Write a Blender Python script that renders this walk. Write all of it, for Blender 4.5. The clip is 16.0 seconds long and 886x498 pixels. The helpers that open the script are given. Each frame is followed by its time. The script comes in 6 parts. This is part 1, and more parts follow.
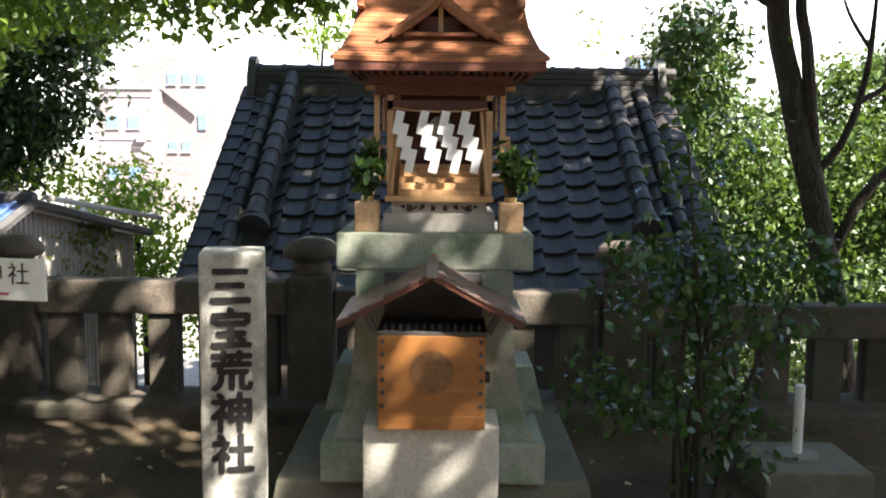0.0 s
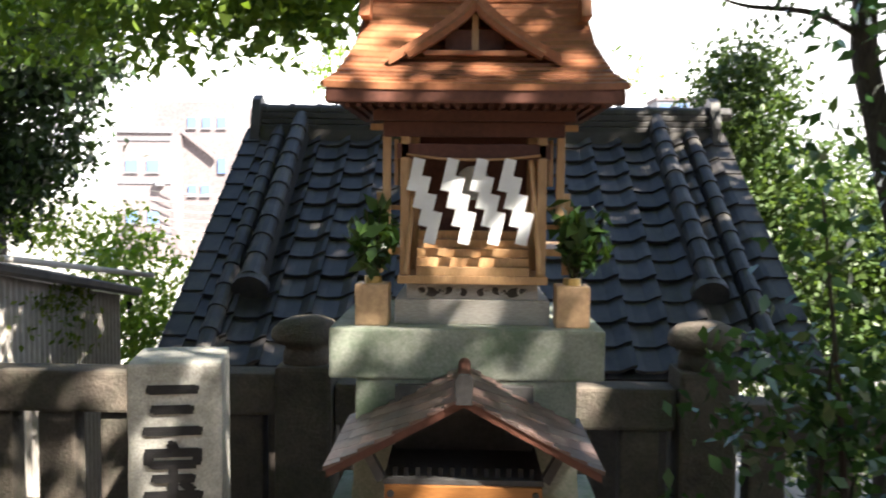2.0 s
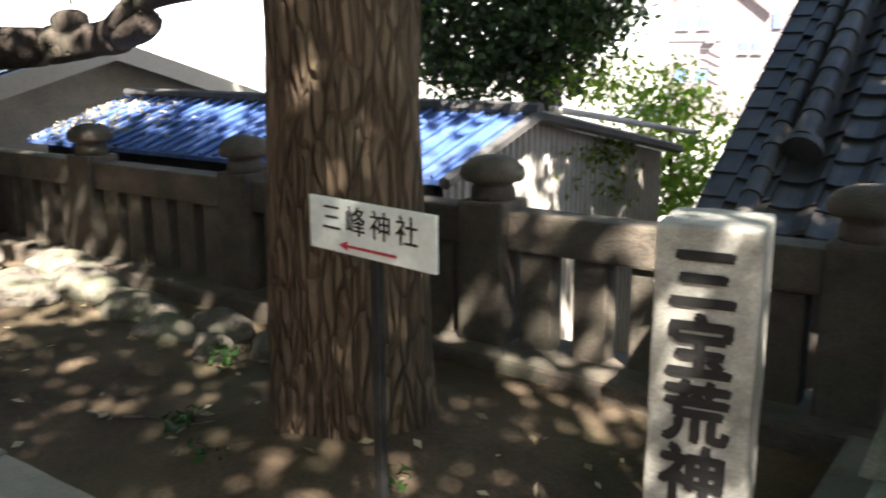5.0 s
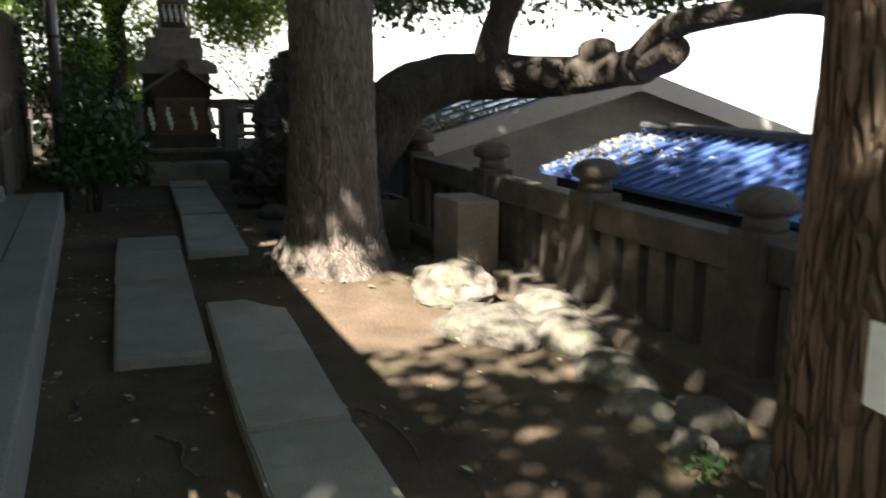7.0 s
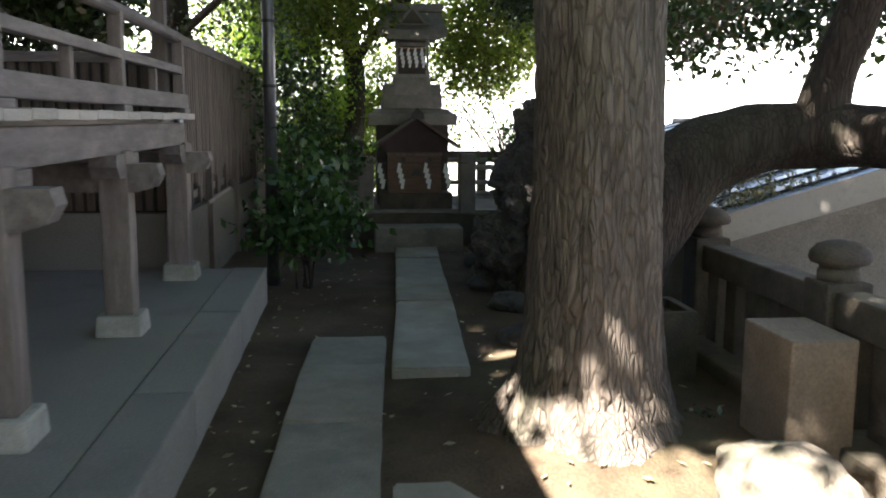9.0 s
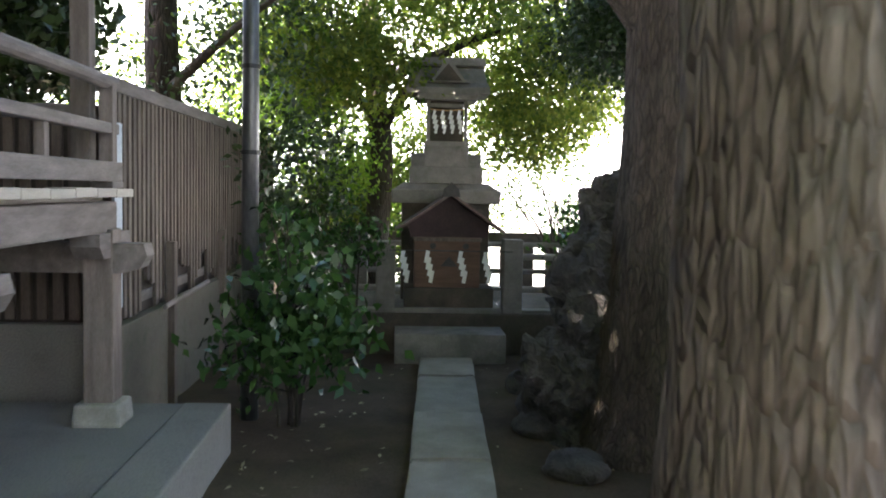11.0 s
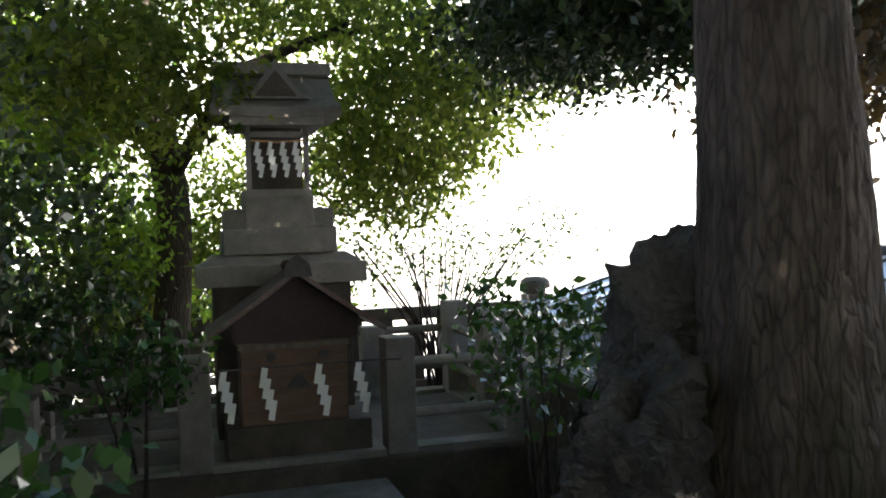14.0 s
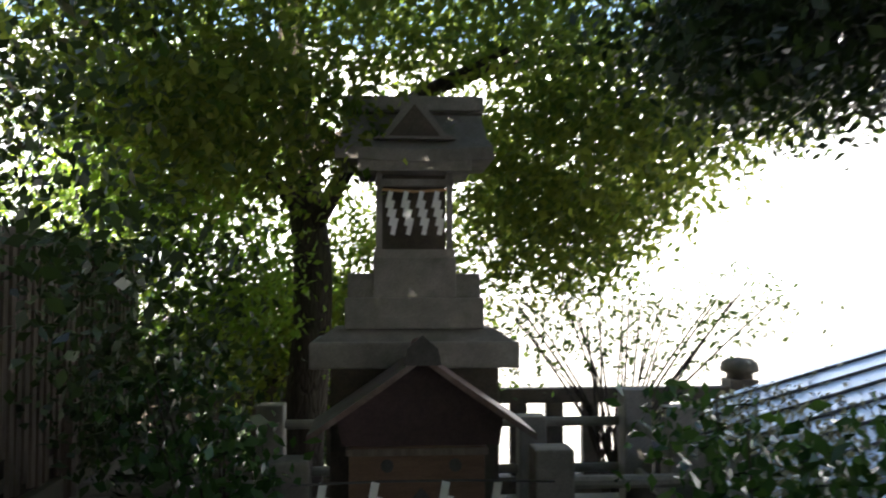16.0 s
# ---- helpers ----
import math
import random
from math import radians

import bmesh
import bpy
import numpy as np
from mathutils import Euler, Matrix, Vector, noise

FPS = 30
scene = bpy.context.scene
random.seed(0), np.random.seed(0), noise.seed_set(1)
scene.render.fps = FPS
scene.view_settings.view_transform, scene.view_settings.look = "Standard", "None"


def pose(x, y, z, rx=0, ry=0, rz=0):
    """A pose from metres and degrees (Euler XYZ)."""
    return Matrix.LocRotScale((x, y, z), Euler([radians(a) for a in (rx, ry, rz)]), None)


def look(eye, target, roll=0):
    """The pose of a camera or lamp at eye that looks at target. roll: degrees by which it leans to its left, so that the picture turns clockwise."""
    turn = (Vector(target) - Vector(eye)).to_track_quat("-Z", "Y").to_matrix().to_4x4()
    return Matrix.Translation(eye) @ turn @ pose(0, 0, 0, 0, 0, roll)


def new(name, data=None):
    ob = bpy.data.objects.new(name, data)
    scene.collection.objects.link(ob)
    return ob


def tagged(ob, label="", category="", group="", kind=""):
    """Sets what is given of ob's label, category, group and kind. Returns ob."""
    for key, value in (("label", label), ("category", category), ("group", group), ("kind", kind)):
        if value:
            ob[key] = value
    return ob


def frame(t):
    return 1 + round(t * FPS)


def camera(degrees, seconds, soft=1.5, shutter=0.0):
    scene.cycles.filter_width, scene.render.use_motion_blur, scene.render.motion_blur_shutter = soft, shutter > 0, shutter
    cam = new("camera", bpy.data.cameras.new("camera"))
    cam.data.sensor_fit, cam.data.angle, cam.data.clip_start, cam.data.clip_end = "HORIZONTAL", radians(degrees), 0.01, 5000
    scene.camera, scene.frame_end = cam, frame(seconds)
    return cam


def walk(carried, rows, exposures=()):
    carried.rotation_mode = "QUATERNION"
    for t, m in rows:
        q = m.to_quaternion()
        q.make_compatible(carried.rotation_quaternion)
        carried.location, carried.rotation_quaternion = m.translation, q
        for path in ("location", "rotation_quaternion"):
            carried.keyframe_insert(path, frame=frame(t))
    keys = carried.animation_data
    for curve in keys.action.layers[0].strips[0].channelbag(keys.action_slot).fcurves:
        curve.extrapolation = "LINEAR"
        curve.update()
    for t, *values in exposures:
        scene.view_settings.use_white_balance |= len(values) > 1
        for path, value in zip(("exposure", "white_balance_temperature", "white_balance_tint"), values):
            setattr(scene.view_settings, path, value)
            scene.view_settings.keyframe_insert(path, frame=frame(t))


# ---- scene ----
cam = camera(53.2, 16.0, soft=1.8, shutter=0.5)
PATH = [
    (0, (-0.021, -0.009, 1.513), (-0.024, 1.978, 1.284), 0.6),
    (0.5, (0.014, 0.266, 1.536), (0.008, 2.256, 1.334), 0.3),
    (1, (0.0, 0.534, 1.542), (0.022, 2.526, 1.369), 0.3),
    (1.5, (-0.049, 0.828, 1.565), (-0.027, 2.824, 1.445), 0.1),
    (2, (-0.065, 1.034, 1.568), (-0.117, 3.029, 1.434), 0.6),
    (2.5, (-0.053, 1.18, 1.567), (-0.288, 3.157, 1.38), 1.1),
    (3, (-0.062, 1.236, 1.56), (-0.479, 3.177, 1.324), 1.0),
    (3.2, (-0.067, 1.254, 1.55), (-0.552, 3.178, 1.297), 1.3),
    (5.3, (-0.226, 1.382, 1.508), (-1.439, 2.906, 1.055), -0.2),
    (5.5, (-0.28, 1.409, 1.507), (-1.547, 2.895, 1.076), 0.3),
    (6, (-0.453, 1.529, 1.511), (-1.951, 2.8, 1.133), 0.9),
    (6.5, (-0.614, 1.697, 1.503), (-2.32, 2.659, 1.095), 0.1),
    (7, (-0.835, 1.927, 1.508), (-2.66, 2.651, 1.127), 0.4),
    (7.5, (-1.245, 2.04, 1.504), (-3.118, 2.672, 1.2), 1.4),
    (8, (-1.808, 2.184, 1.508), (-3.75, 2.573, 1.229), -0.0),
    (8.2, (-2.018, 2.298, 1.553), (-3.984, 2.577, 1.315), 0.2),
    (8.5, (-2.428, 2.321, 1.553), (-4.399, 2.519, 1.28), 0.5),
    (9, (-2.966, 2.393, 1.617), (-4.934, 2.593, 1.326), 0.3),
    (9.2, (-3.199, 2.488, 1.615), (-5.172, 2.653, 1.334), 1.2),
    (11.3, (-5.614, 2.64, 1.694), (-7.607, 2.749, 1.564), 1.1),
    (11.5, (-5.872, 2.62, 1.701), (-7.861, 2.76, 1.539), 1.0),
    (12, (-6.509, 2.558, 1.736), (-8.496, 2.759, 1.627), -0.6),
    (12.5, (-7.105, 2.446, 1.772), (-9.08, 2.762, 1.749), 0.4),
    (13, (-7.658, 2.412, 1.81), (-9.597, 2.892, 1.728), -1.2),
    (13.5, (-8.211, 2.426, 1.865), (-10.146, 2.93, 1.823), -0.9),
    (14, (-8.607, 2.536, 1.836), (-10.527, 3.094, 1.806), -2.0),
    (14.5, (-8.984, 2.665, 1.863), (-10.932, 3.117, 1.889), -2.6),
    (15, (-9.27, 2.872, 1.943), (-11.236, 3.232, 2.01), -1.8),
    (15.5, (-9.573, 2.95, 1.964), (-11.551, 3.214, 2.094), -0.2),
    (16, (-9.87, 3.011, 1.977), (-11.863, 3.145, 2.068), -0.1),
]
walk(cam, [(t, look(eye, target, roll)) for t, eye, target, roll in PATH],
     exposures=[(0.0, 2.92), (2.0, 2.90), (3.0, 2.85), (5.5, 3.15), (6.2, 3.02), (7.0, 2.80), (7.5, 2.84), (8.2, 3.05), (9.0, 3.65), (11.5, 4.50), (12.5, 3.85), (13.5, 3.72), (14.5, 3.60), (16.0, 3.22)])

# ---- light ----
SUN = Vector((0.55, -0.50, 0.80)).normalized()
world = bpy.data.worlds.new("world")
scene.world = world
world.use_nodes = True
wn = world.node_tree.nodes
sky = wn.new("ShaderNodeTexSky")
sky.sky_type = "NISHITA"
sky.sun_disc = False
sky.sun_elevation = math.asin(SUN.z)
sky.sun_rotation = math.atan2(SUN.x, SUN.y)
sky.dust_density = 1.0
wn["Background"].inputs["Strength"].default_value = 0.052
world.node_tree.links.new(sky.outputs[0], wn["Background"].inputs["Color"])
sun = new("sun", bpy.data.lights.new("sun", "SUN"))
sun.data.energy, sun.data.angle, sun.data.color = 5.0, radians(0.53), (1.0, 0.93, 0.83)
sun.matrix_world = look(SUN * 30, (0, 0, 0))


# ---- materials ----
def surface(name, a, b, scale=6.0, rough=0.8, bump=0.3, fine=60.0, stain=None, stain_scale=1.5, stain_amount=0.5,
            metal=0.0, spec=0.4, stretch=(1, 1, 1), vary=0.12, depth=0.02):
    """Two colours mixed by noise at two scales, stains of a third, and a bump."""
    m = bpy.data.materials.new(name)
    m.use_nodes = True
    t = m.node_tree
    n, l = t.nodes, t.links
    p = n["Principled BSDF"]
    p.inputs["Roughness"].default_value = rough
    p.inputs["Metallic"].default_value = metal
    p.inputs["Specular IOR Level"].default_value = spec
    co = n.new("ShaderNodeTexCoord")
    mp = n.new("ShaderNodeMapping")
    mp.inputs["Scale"].default_value = stretch
    info = n.new("ShaderNodeObjectInfo")
    l.new(co.outputs["Object"], mp.inputs["Vector"])
    off = n.new("ShaderNodeVectorMath")
    off.operation = "MULTIPLY_ADD"
    off.inputs[1].default_value = (37, 19, 53)
    l.new(info.outputs["Random"], off.inputs[0])
    l.new(mp.outputs[0], off.inputs[2])
    big = n.new("ShaderNodeTexNoise")
    big.inputs["Scale"].default_value = scale
    big.inputs["Detail"].default_value = 6
    big.inputs["Roughness"].default_value = 0.62
    small = n.new("ShaderNodeTexNoise")
    small.inputs["Scale"].default_value = fine
    small.inputs["Detail"].default_value = 4
    for q in (big, small):
        l.new(off.outputs[0], q.inputs["Vector"])
    ramp = n.new("ShaderNodeValToRGB")
    ramp.color_ramp.elements[0].position, ramp.color_ramp.elements[1].position = 0.32, 0.68
    ramp.color_ramp.elements[0].color, ramp.color_ramp.elements[1].color = (*a, 1), (*b, 1)
    l.new(big.outputs["Fac"], ramp.inputs[0])
    mix = n.new("ShaderNodeMixRGB")
    mix.blend_type = "OVERLAY"
    mix.inputs[0].default_value = 0.45
    l.new(ramp.outputs[0], mix.inputs[1])
    l.new(small.outputs["Fac"], mix.inputs[2])
    out = mix.outputs[0]
    if stain:
        sn = n.new("ShaderNodeTexNoise")
        sn.inputs["Scale"].default_value = stain_scale
        sn.inputs["Detail"].default_value = 8
        sn.inputs["Roughness"].default_value = 0.7
        l.new(off.outputs[0], sn.inputs["Vector"])
        sr = n.new("ShaderNodeMapRange")
        sr.inputs["From Min"].default_value, sr.inputs["From Max"].default_value = 0.47, 0.66
        sr.inputs["To Max"].default_value = stain_amount
        l.new(sn.outputs["Fac"], sr.inputs["Value"])
        mx = n.new("ShaderNodeMixRGB")
        mx.inputs[2].default_value = (*stain, 1)
        l.new(sr.outputs[0], mx.inputs[0])
        l.new(out, mx.inputs[1])
        out = mx.outputs[0]
    hsv = n.new("ShaderNodeHueSaturation")
    vr = n.new("ShaderNodeMapRange")
    vr.inputs["To Min"].default_value, vr.inputs["To Max"].default_value = 1 - vary, 1 + vary
    l.new(info.outputs["Random"], vr.inputs["Value"])
    l.new(vr.outputs[0], hsv.inputs["Value"])
    l.new(out, hsv.inputs["Color"])
    l.new(hsv.outputs[0], p.inputs["Base Color"])
    if bump:
        add = n.new("ShaderNodeMath")
        add.operation = "MULTIPLY_ADD"
        add.inputs[1].default_value = 0.4
        l.new(small.outputs["Fac"], add.inputs[0])
        l.new(big.outputs["Fac"], add.inputs[2])
        bm = n.new("ShaderNodeBump")
        bm.inputs["Strength"].default_value = bump
        bm.inputs["Distance"].default_value = depth
        l.new(add.outputs[0], bm.inputs["Height"])
        l.new(bm.outputs[0], p.inputs["Normal"])
    return m


def leaf_surface(name, dark, light, glow=0.5, rough=0.45):
    """Leaves: gloss above, light coming through, a tint for each leaf."""
    m = bpy.data.materials.new(name)
    m.use_nodes = True
    t = m.node_tree
    n, l = t.nodes, t.links
    p = n["Principled BSDF"]
    p.inputs["Roughness"].default_value = rough
    geo = n.new("ShaderNodeNewGeometry")
    ramp = n.new("ShaderNodeValToRGB")
    ramp.color_ramp.elements[0].color, ramp.color_ramp.elements[1].color = (*dark, 1), (*light, 1)
    l.new(geo.outputs["Random Per Island"], ramp.inputs[0])
    l.new(ramp.outputs[0], p.inputs["Base Color"])
    tr = n.new("ShaderNodeBsdfTranslucent")
    br = n.new("ShaderNodeMixRGB")
    br.blend_type = "MULTIPLY"
    br.inputs[0].default_value = 1.0
    br.inputs[2].default_value = (1.5, 1.5, 0.7, 1)
    l.new(ramp.outputs[0], br.inputs[1])
    l.new(br.outputs[0], tr.inputs["Color"])
    ms = n.new("ShaderNodeMixShader")
    ms.inputs[0].default_value = glow
    l.new(p.outputs[0], ms.inputs[1])
    l.new(tr.outputs[0], ms.inputs[2])
    l.new(ms.outputs[0], n["Material Output"].inputs["Surface"])
    return m


def bark_surface(name, a, b, scale=9.0, bump=1.0, depth=0.05):
    """Bark with long upright furrows."""
    m = surface(name, a, b, scale=scale, rough=0.92, bump=0, fine=70, spec=0.2, stretch=(1, 1, 0.22),
                stain=(0.09, 0.10, 0.06), stain_scale=2.0, stain_amount=0.35, vary=0.05)
    t = m.node_tree
    n, l = t.nodes, t.links
    mp = n.new("ShaderNodeMapping")
    mp.inputs["Scale"].default_value = (1, 1, 0.19)
    co = n.new("ShaderNodeTexCoord")
    l.new(co.outputs["Object"], mp.inputs["Vector"])
    wob = n.new("ShaderNodeTexNoise")
    wob.inputs["Scale"].default_value = 5.0
    l.new(mp.outputs[0], wob.inputs["Vector"])
    mx = n.new("ShaderNodeMixRGB")
    mx.inputs[0].default_value = 0.1
    l.new(mp.outputs[0], mx.inputs[1])
    l.new(wob.outputs["Color"], mx.inputs[2])
    vo = n.new("ShaderNodeTexVoronoi")
    vo.feature = "DISTANCE_TO_EDGE"
    vo.inputs["Scale"].default_value = scale * 2.6
    l.new(mx.outputs[0], vo.inputs["Vector"])
    fr = n.new("ShaderNodeMapRange")
    fr.inputs["From Max"].default_value = 0.20
    l.new(vo.outputs["Distance"], fr.inputs["Value"])
    no = n.new("ShaderNodeTexNoise")
    no.inputs["Scale"].default_value = 45
    no.inputs["Detail"].default_value = 5
    l.new(mp.outputs[0], no.inputs["Vector"])
    ad = n.new("ShaderNodeMath")
    ad.operation = "MULTIPLY_ADD"
    ad.inputs[1].default_value = 0.5
    l.new(no.outputs["Fac"], ad.inputs[0])
    l.new(fr.outputs[0], ad.inputs[2])
    bp = n.new("ShaderNodeBump")
    bp.inputs["Strength"].default_value, bp.inputs["Distance"].default_value = bump, depth
    l.new(ad.outputs[0], bp.inputs["Height"])
    l.new(bp.outputs[0], n["Principled BSDF"].inputs["Normal"])
    # cork plates paler than the cracks between them
    base = n["Principled BSDF"].inputs["Base Color"]
    crack = n.new("ShaderNodeMapRange")
    crack.inputs["From Max"].default_value = 0.9
    crack.inputs["To Min"].default_value = 0.70
    l.new(fr.outputs[0], crack.inputs["Value"])
    mul = n.new("ShaderNodeMixRGB")
    mul.blend_type = "MULTIPLY"
    mul.inputs[0].default_value = 1.0
    l.new(base.links[0].from_socket, mul.inputs[1])
    l.new(crack.outputs[0], mul.inputs[2])
    l.new(mul.outputs[0], base)
    return m


def glass_surface(name, colour, rough=0.1):
    m = bpy.data.materials.new(name)
    m.use_nodes = True
    p = m.node_tree.nodes["Principled BSDF"]
    p.inputs["Base Color"].default_value = (*colour, 1)
    p.inputs["Roughness"].default_value = rough
    p.inputs["Specular IOR Level"].default_value = 0.8
    return m


SOIL = surface("soil", (0.055, 0.038, 0.026), (0.125, 0.090, 0.062), scale=1.6, fine=55, rough=0.95, bump=0.9,
               stain=(0.05, 0.06, 0.025), stain_scale=0.9, stain_amount=0.35, spec=0.15, vary=0)
STONE = surface("granite", (0.30, 0.29, 0.26), (0.42, 0.40, 0.36), scale=5, fine=140, rough=0.85, bump=0.35,
                stain=(0.16, 0.17, 0.12), stain_scale=3, stain_amount=0.6, depth=0.008)
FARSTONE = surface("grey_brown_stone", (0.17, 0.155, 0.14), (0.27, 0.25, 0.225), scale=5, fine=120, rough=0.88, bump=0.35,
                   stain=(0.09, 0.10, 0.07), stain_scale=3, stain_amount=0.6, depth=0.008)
PILLAR = surface("carved_granite", (0.32, 0.305, 0.27), (0.52, 0.50, 0.44), scale=9, fine=160, rough=0.8, bump=0.4,
                 stain=(0.14, 0.13, 0.11), stain_scale=7, stain_amount=0.7, depth=0.008)
MOSSY = surface("mossy_stone", (0.21, 0.225, 0.185), (0.325, 0.33, 0.275), scale=4, fine=120, rough=0.88, bump=0.3,
                stain=(0.09, 0.14, 0.075), stain_scale=5, stain_amount=0.75, depth=0.008)
BASESTONE = surface("brown_mossy_slab", (0.13, 0.115, 0.09), (0.22, 0.195, 0.155), scale=4, fine=120, rough=0.9, bump=0.4,
                    stain=(0.07, 0.085, 0.05), stain_scale=4, stain_amount=0.7, depth=0.008)
PLASTER = surface("pale_concrete", (0.50, 0.46, 0.40), (0.62, 0.58, 0.50), scale=3, fine=90, rough=0.85, bump=0.15,
                  stain=(0.33, 0.32, 0.26), stain_scale=2, stain_amount=0.5, depth=0.006)
CONCRETE = surface("concrete", (0.19, 0.178, 0.162), (0.275, 0.26, 0.238), scale=2.2, fine=80, rough=0.9, bump=0.2,
                   stain=(0.13, 0.14, 0.11), stain_scale=1.1, stain_amount=0.5, depth=0.008)
SLAB = surface("paving_granite", (0.22, 0.193, 0.160), (0.325, 0.288, 0.240), scale=3.5, fine=130, rough=0.85, bump=0.35,
               stain=(0.18, 0.18, 0.14), stain_scale=2.2, stain_amount=0.5, depth=0.008)
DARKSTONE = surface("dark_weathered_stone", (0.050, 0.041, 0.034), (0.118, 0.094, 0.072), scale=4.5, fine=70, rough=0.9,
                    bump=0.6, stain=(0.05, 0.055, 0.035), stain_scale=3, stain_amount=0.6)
ROCK = surface("rock", (0.055, 0.048, 0.040), (0.17, 0.145, 0.118), scale=9, fine=40, rough=0.9, bump=0.8,
               stain=(0.09, 0.11, 0.05), stain_scale=3, stain_amount=0.6)
LAVA = surface("dark_rugged_rock", (0.045, 0.040, 0.038), (0.12, 0.105, 0.10), scale=8, fine=45, rough=0.92, bump=1.0,
               stain=(0.05, 0.06, 0.04), stain_scale=4, stain_amount=0.5, depth=0.04)
TILE = surface("dark_roof_tile", (0.024, 0.021, 0.021), (0.050, 0.046, 0.045), scale=7, fine=90, rough=0.5, bump=0.12,
               stain=(0.075, 0.068, 0.052), stain_scale=4, stain_amount=0.6, spec=0.42, vary=0.3, depth=0.006)
CEDAR = surface("new_cedar", (0.40, 0.22, 0.10), (0.58, 0.36, 0.18), scale=3, fine=40, rough=0.6, bump=0.2,
                stretch=(6, 1, 1), stain=(0.30, 0.14, 0.06), stain_scale=1.5, stain_amount=0.4, depth=0.004)
CEDAR_UP = surface("upright_cedar", (0.38, 0.22, 0.11), (0.56, 0.36, 0.19), scale=3, fine=40, rough=0.6, bump=0.2,
                   stretch=(6, 6, 0.6), stain=(0.27, 0.14, 0.07), stain_scale=1.5, stain_amount=0.4, depth=0.004)
REDWOOD = surface("red_brown_roof_board", (0.20, 0.070, 0.030), (0.34, 0.14, 0.065), scale=4, fine=60, rough=0.5, bump=0.25,
                  stain=(0.10, 0.045, 0.03), stain_scale=3, stain_amount=0.5, vary=0.15, depth=0.004)
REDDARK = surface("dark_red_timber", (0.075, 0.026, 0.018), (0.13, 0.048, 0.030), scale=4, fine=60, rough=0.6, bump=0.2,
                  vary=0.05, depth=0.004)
SHINGLE = surface("small_roof_shingle", (0.085, 0.052, 0.044), (0.17, 0.105, 0.088), scale=6, fine=80, rough=0.5, bump=0.2,
                  stain=(0.22, 0.20, 0.19), stain_scale=5, stain_amount=0.5, vary=0.3, depth=0.004)
BOXWOOD = surface("honey_box_wood", (0.27, 0.105, 0.028), (0.39, 0.165, 0.048), scale=3, fine=40, rough=0.5, bump=0.15,
                  stretch=(1, 1, 7), stain=(0.30, 0.13, 0.04), stain_scale=2, stain_amount=0.4, depth=0.003)
OLDWOOD = surface("weathered_timber", (0.135, 0.117, 0.107), (0.245, 0.217, 0.202), scale=3, fine=50, rough=0.8, bump=0.4,
                  stretch=(1, 5, 5), stain=(0.10, 0.08, 0.07), stain_scale=2, stain_amount=0.5, depth=0.006)
OLDWOOD_UP = surface("weathered_upright_timber", (0.135, 0.112, 0.099), (0.245, 0.21, 0.188), scale=3, fine=50, rough=0.8,
                     bump=0.4, stretch=(5, 5, 0.7), stain=(0.10, 0.075, 0.06), stain_scale=2, stain_amount=0.5, depth=0.006)
PALEWOOD = surface("grey_pale_board", (0.36, 0.33, 0.29), (0.52, 0.48, 0.43), scale=3, fine=60, rough=0.75, bump=0.3,
                   stretch=(1, 6, 6), stain=(0.20, 0.18, 0.15), stain_scale=3, stain_amount=0.4, depth=0.004)
VASEWOOD = surface("tan_vase", (0.50, 0.31, 0.17), (0.60, 0.40, 0.24), scale=3, fine=60, rough=0.65, bump=0.1, depth=0.003)
# Dark timber, also used as stand-in shade under and between parts.
TIMBER_SHADE = surface("dark_timber_and_shade", (0.035, 0.028, 0.024), (0.075, 0.060, 0.050), scale=3, fine=40, rough=0.8, bump=0.3)
PAPER = surface("white_paper", (0.78, 0.78, 0.78), (0.84, 0.84, 0.83), scale=4, fine=30, rough=0.8, bump=0.05, vary=0.02)
SIGNWHITE = surface("white_sign_board", (0.66, 0.70, 0.66), (0.76, 0.78, 0.74), scale=4, fine=50, rough=0.5, bump=0.05,
                    stain=(0.5, 0.52, 0.47), stain_scale=3, stain_amount=0.4)
INK = surface("black_ink", (0.012, 0.011, 0.012), (0.022, 0.02, 0.02), rough=0.7, bump=0.05, vary=0)
RED = surface("red_paint", (0.42, 0.03, 0.04), (0.50, 0.05, 0.06), rough=0.5, bump=0.05, vary=0)
BLACKMETAL = surface("black_metal", (0.02, 0.02, 0.02), (0.035, 0.035, 0.035), rough=0.5, bump=0.05, metal=0.3)
STEEL = surface("grey_painted_steel", (0.07, 0.07, 0.075), (0.13, 0.13, 0.135), scale=5, rough=0.35, bump=0.1, metal=0.6,
                stretch=(1, 1, 0.3))
WHITEPIPE = surface("white_plastic", (0.62, 0.60, 0.55), (0.72, 0.70, 0.66), rough=0.5, bump=0.05)
BRASS = surface("brass", (0.50, 0.36, 0.14), (0.62, 0.46, 0.2), rough=0.35, metal=0.9, bump=0.05)
MIRROR = surface("polished_metal_disc", (0.55, 0.58, 0.58), (0.62, 0.65, 0.64), rough=0.25, metal=0.8, bump=0.02)
CORR = surface("corrugated_grey_sheet", (0.34, 0.31, 0.28), (0.47, 0.43, 0.39), scale=2, fine=40, rough=0.6, bump=0.1,
               stretch=(1, 1, 0.3), stain=(0.24, 0.20, 0.15), stain_scale=2, stain_amount=0.5, metal=0.1)
# Pale stain drawn into streaks down the slope paints its white highlights.
BLUEROOF = surface("blue_metal_roof", (0.050, 0.095, 0.27), (0.085, 0.15, 0.36), scale=2, fine=40, rough=0.3, bump=0.10, stretch=(7, 0.7, 1),
                   stain=(0.21, 0.22, 0.24), stain_scale=1.6, stain_amount=0.35, spec=0.6, metal=0.25)
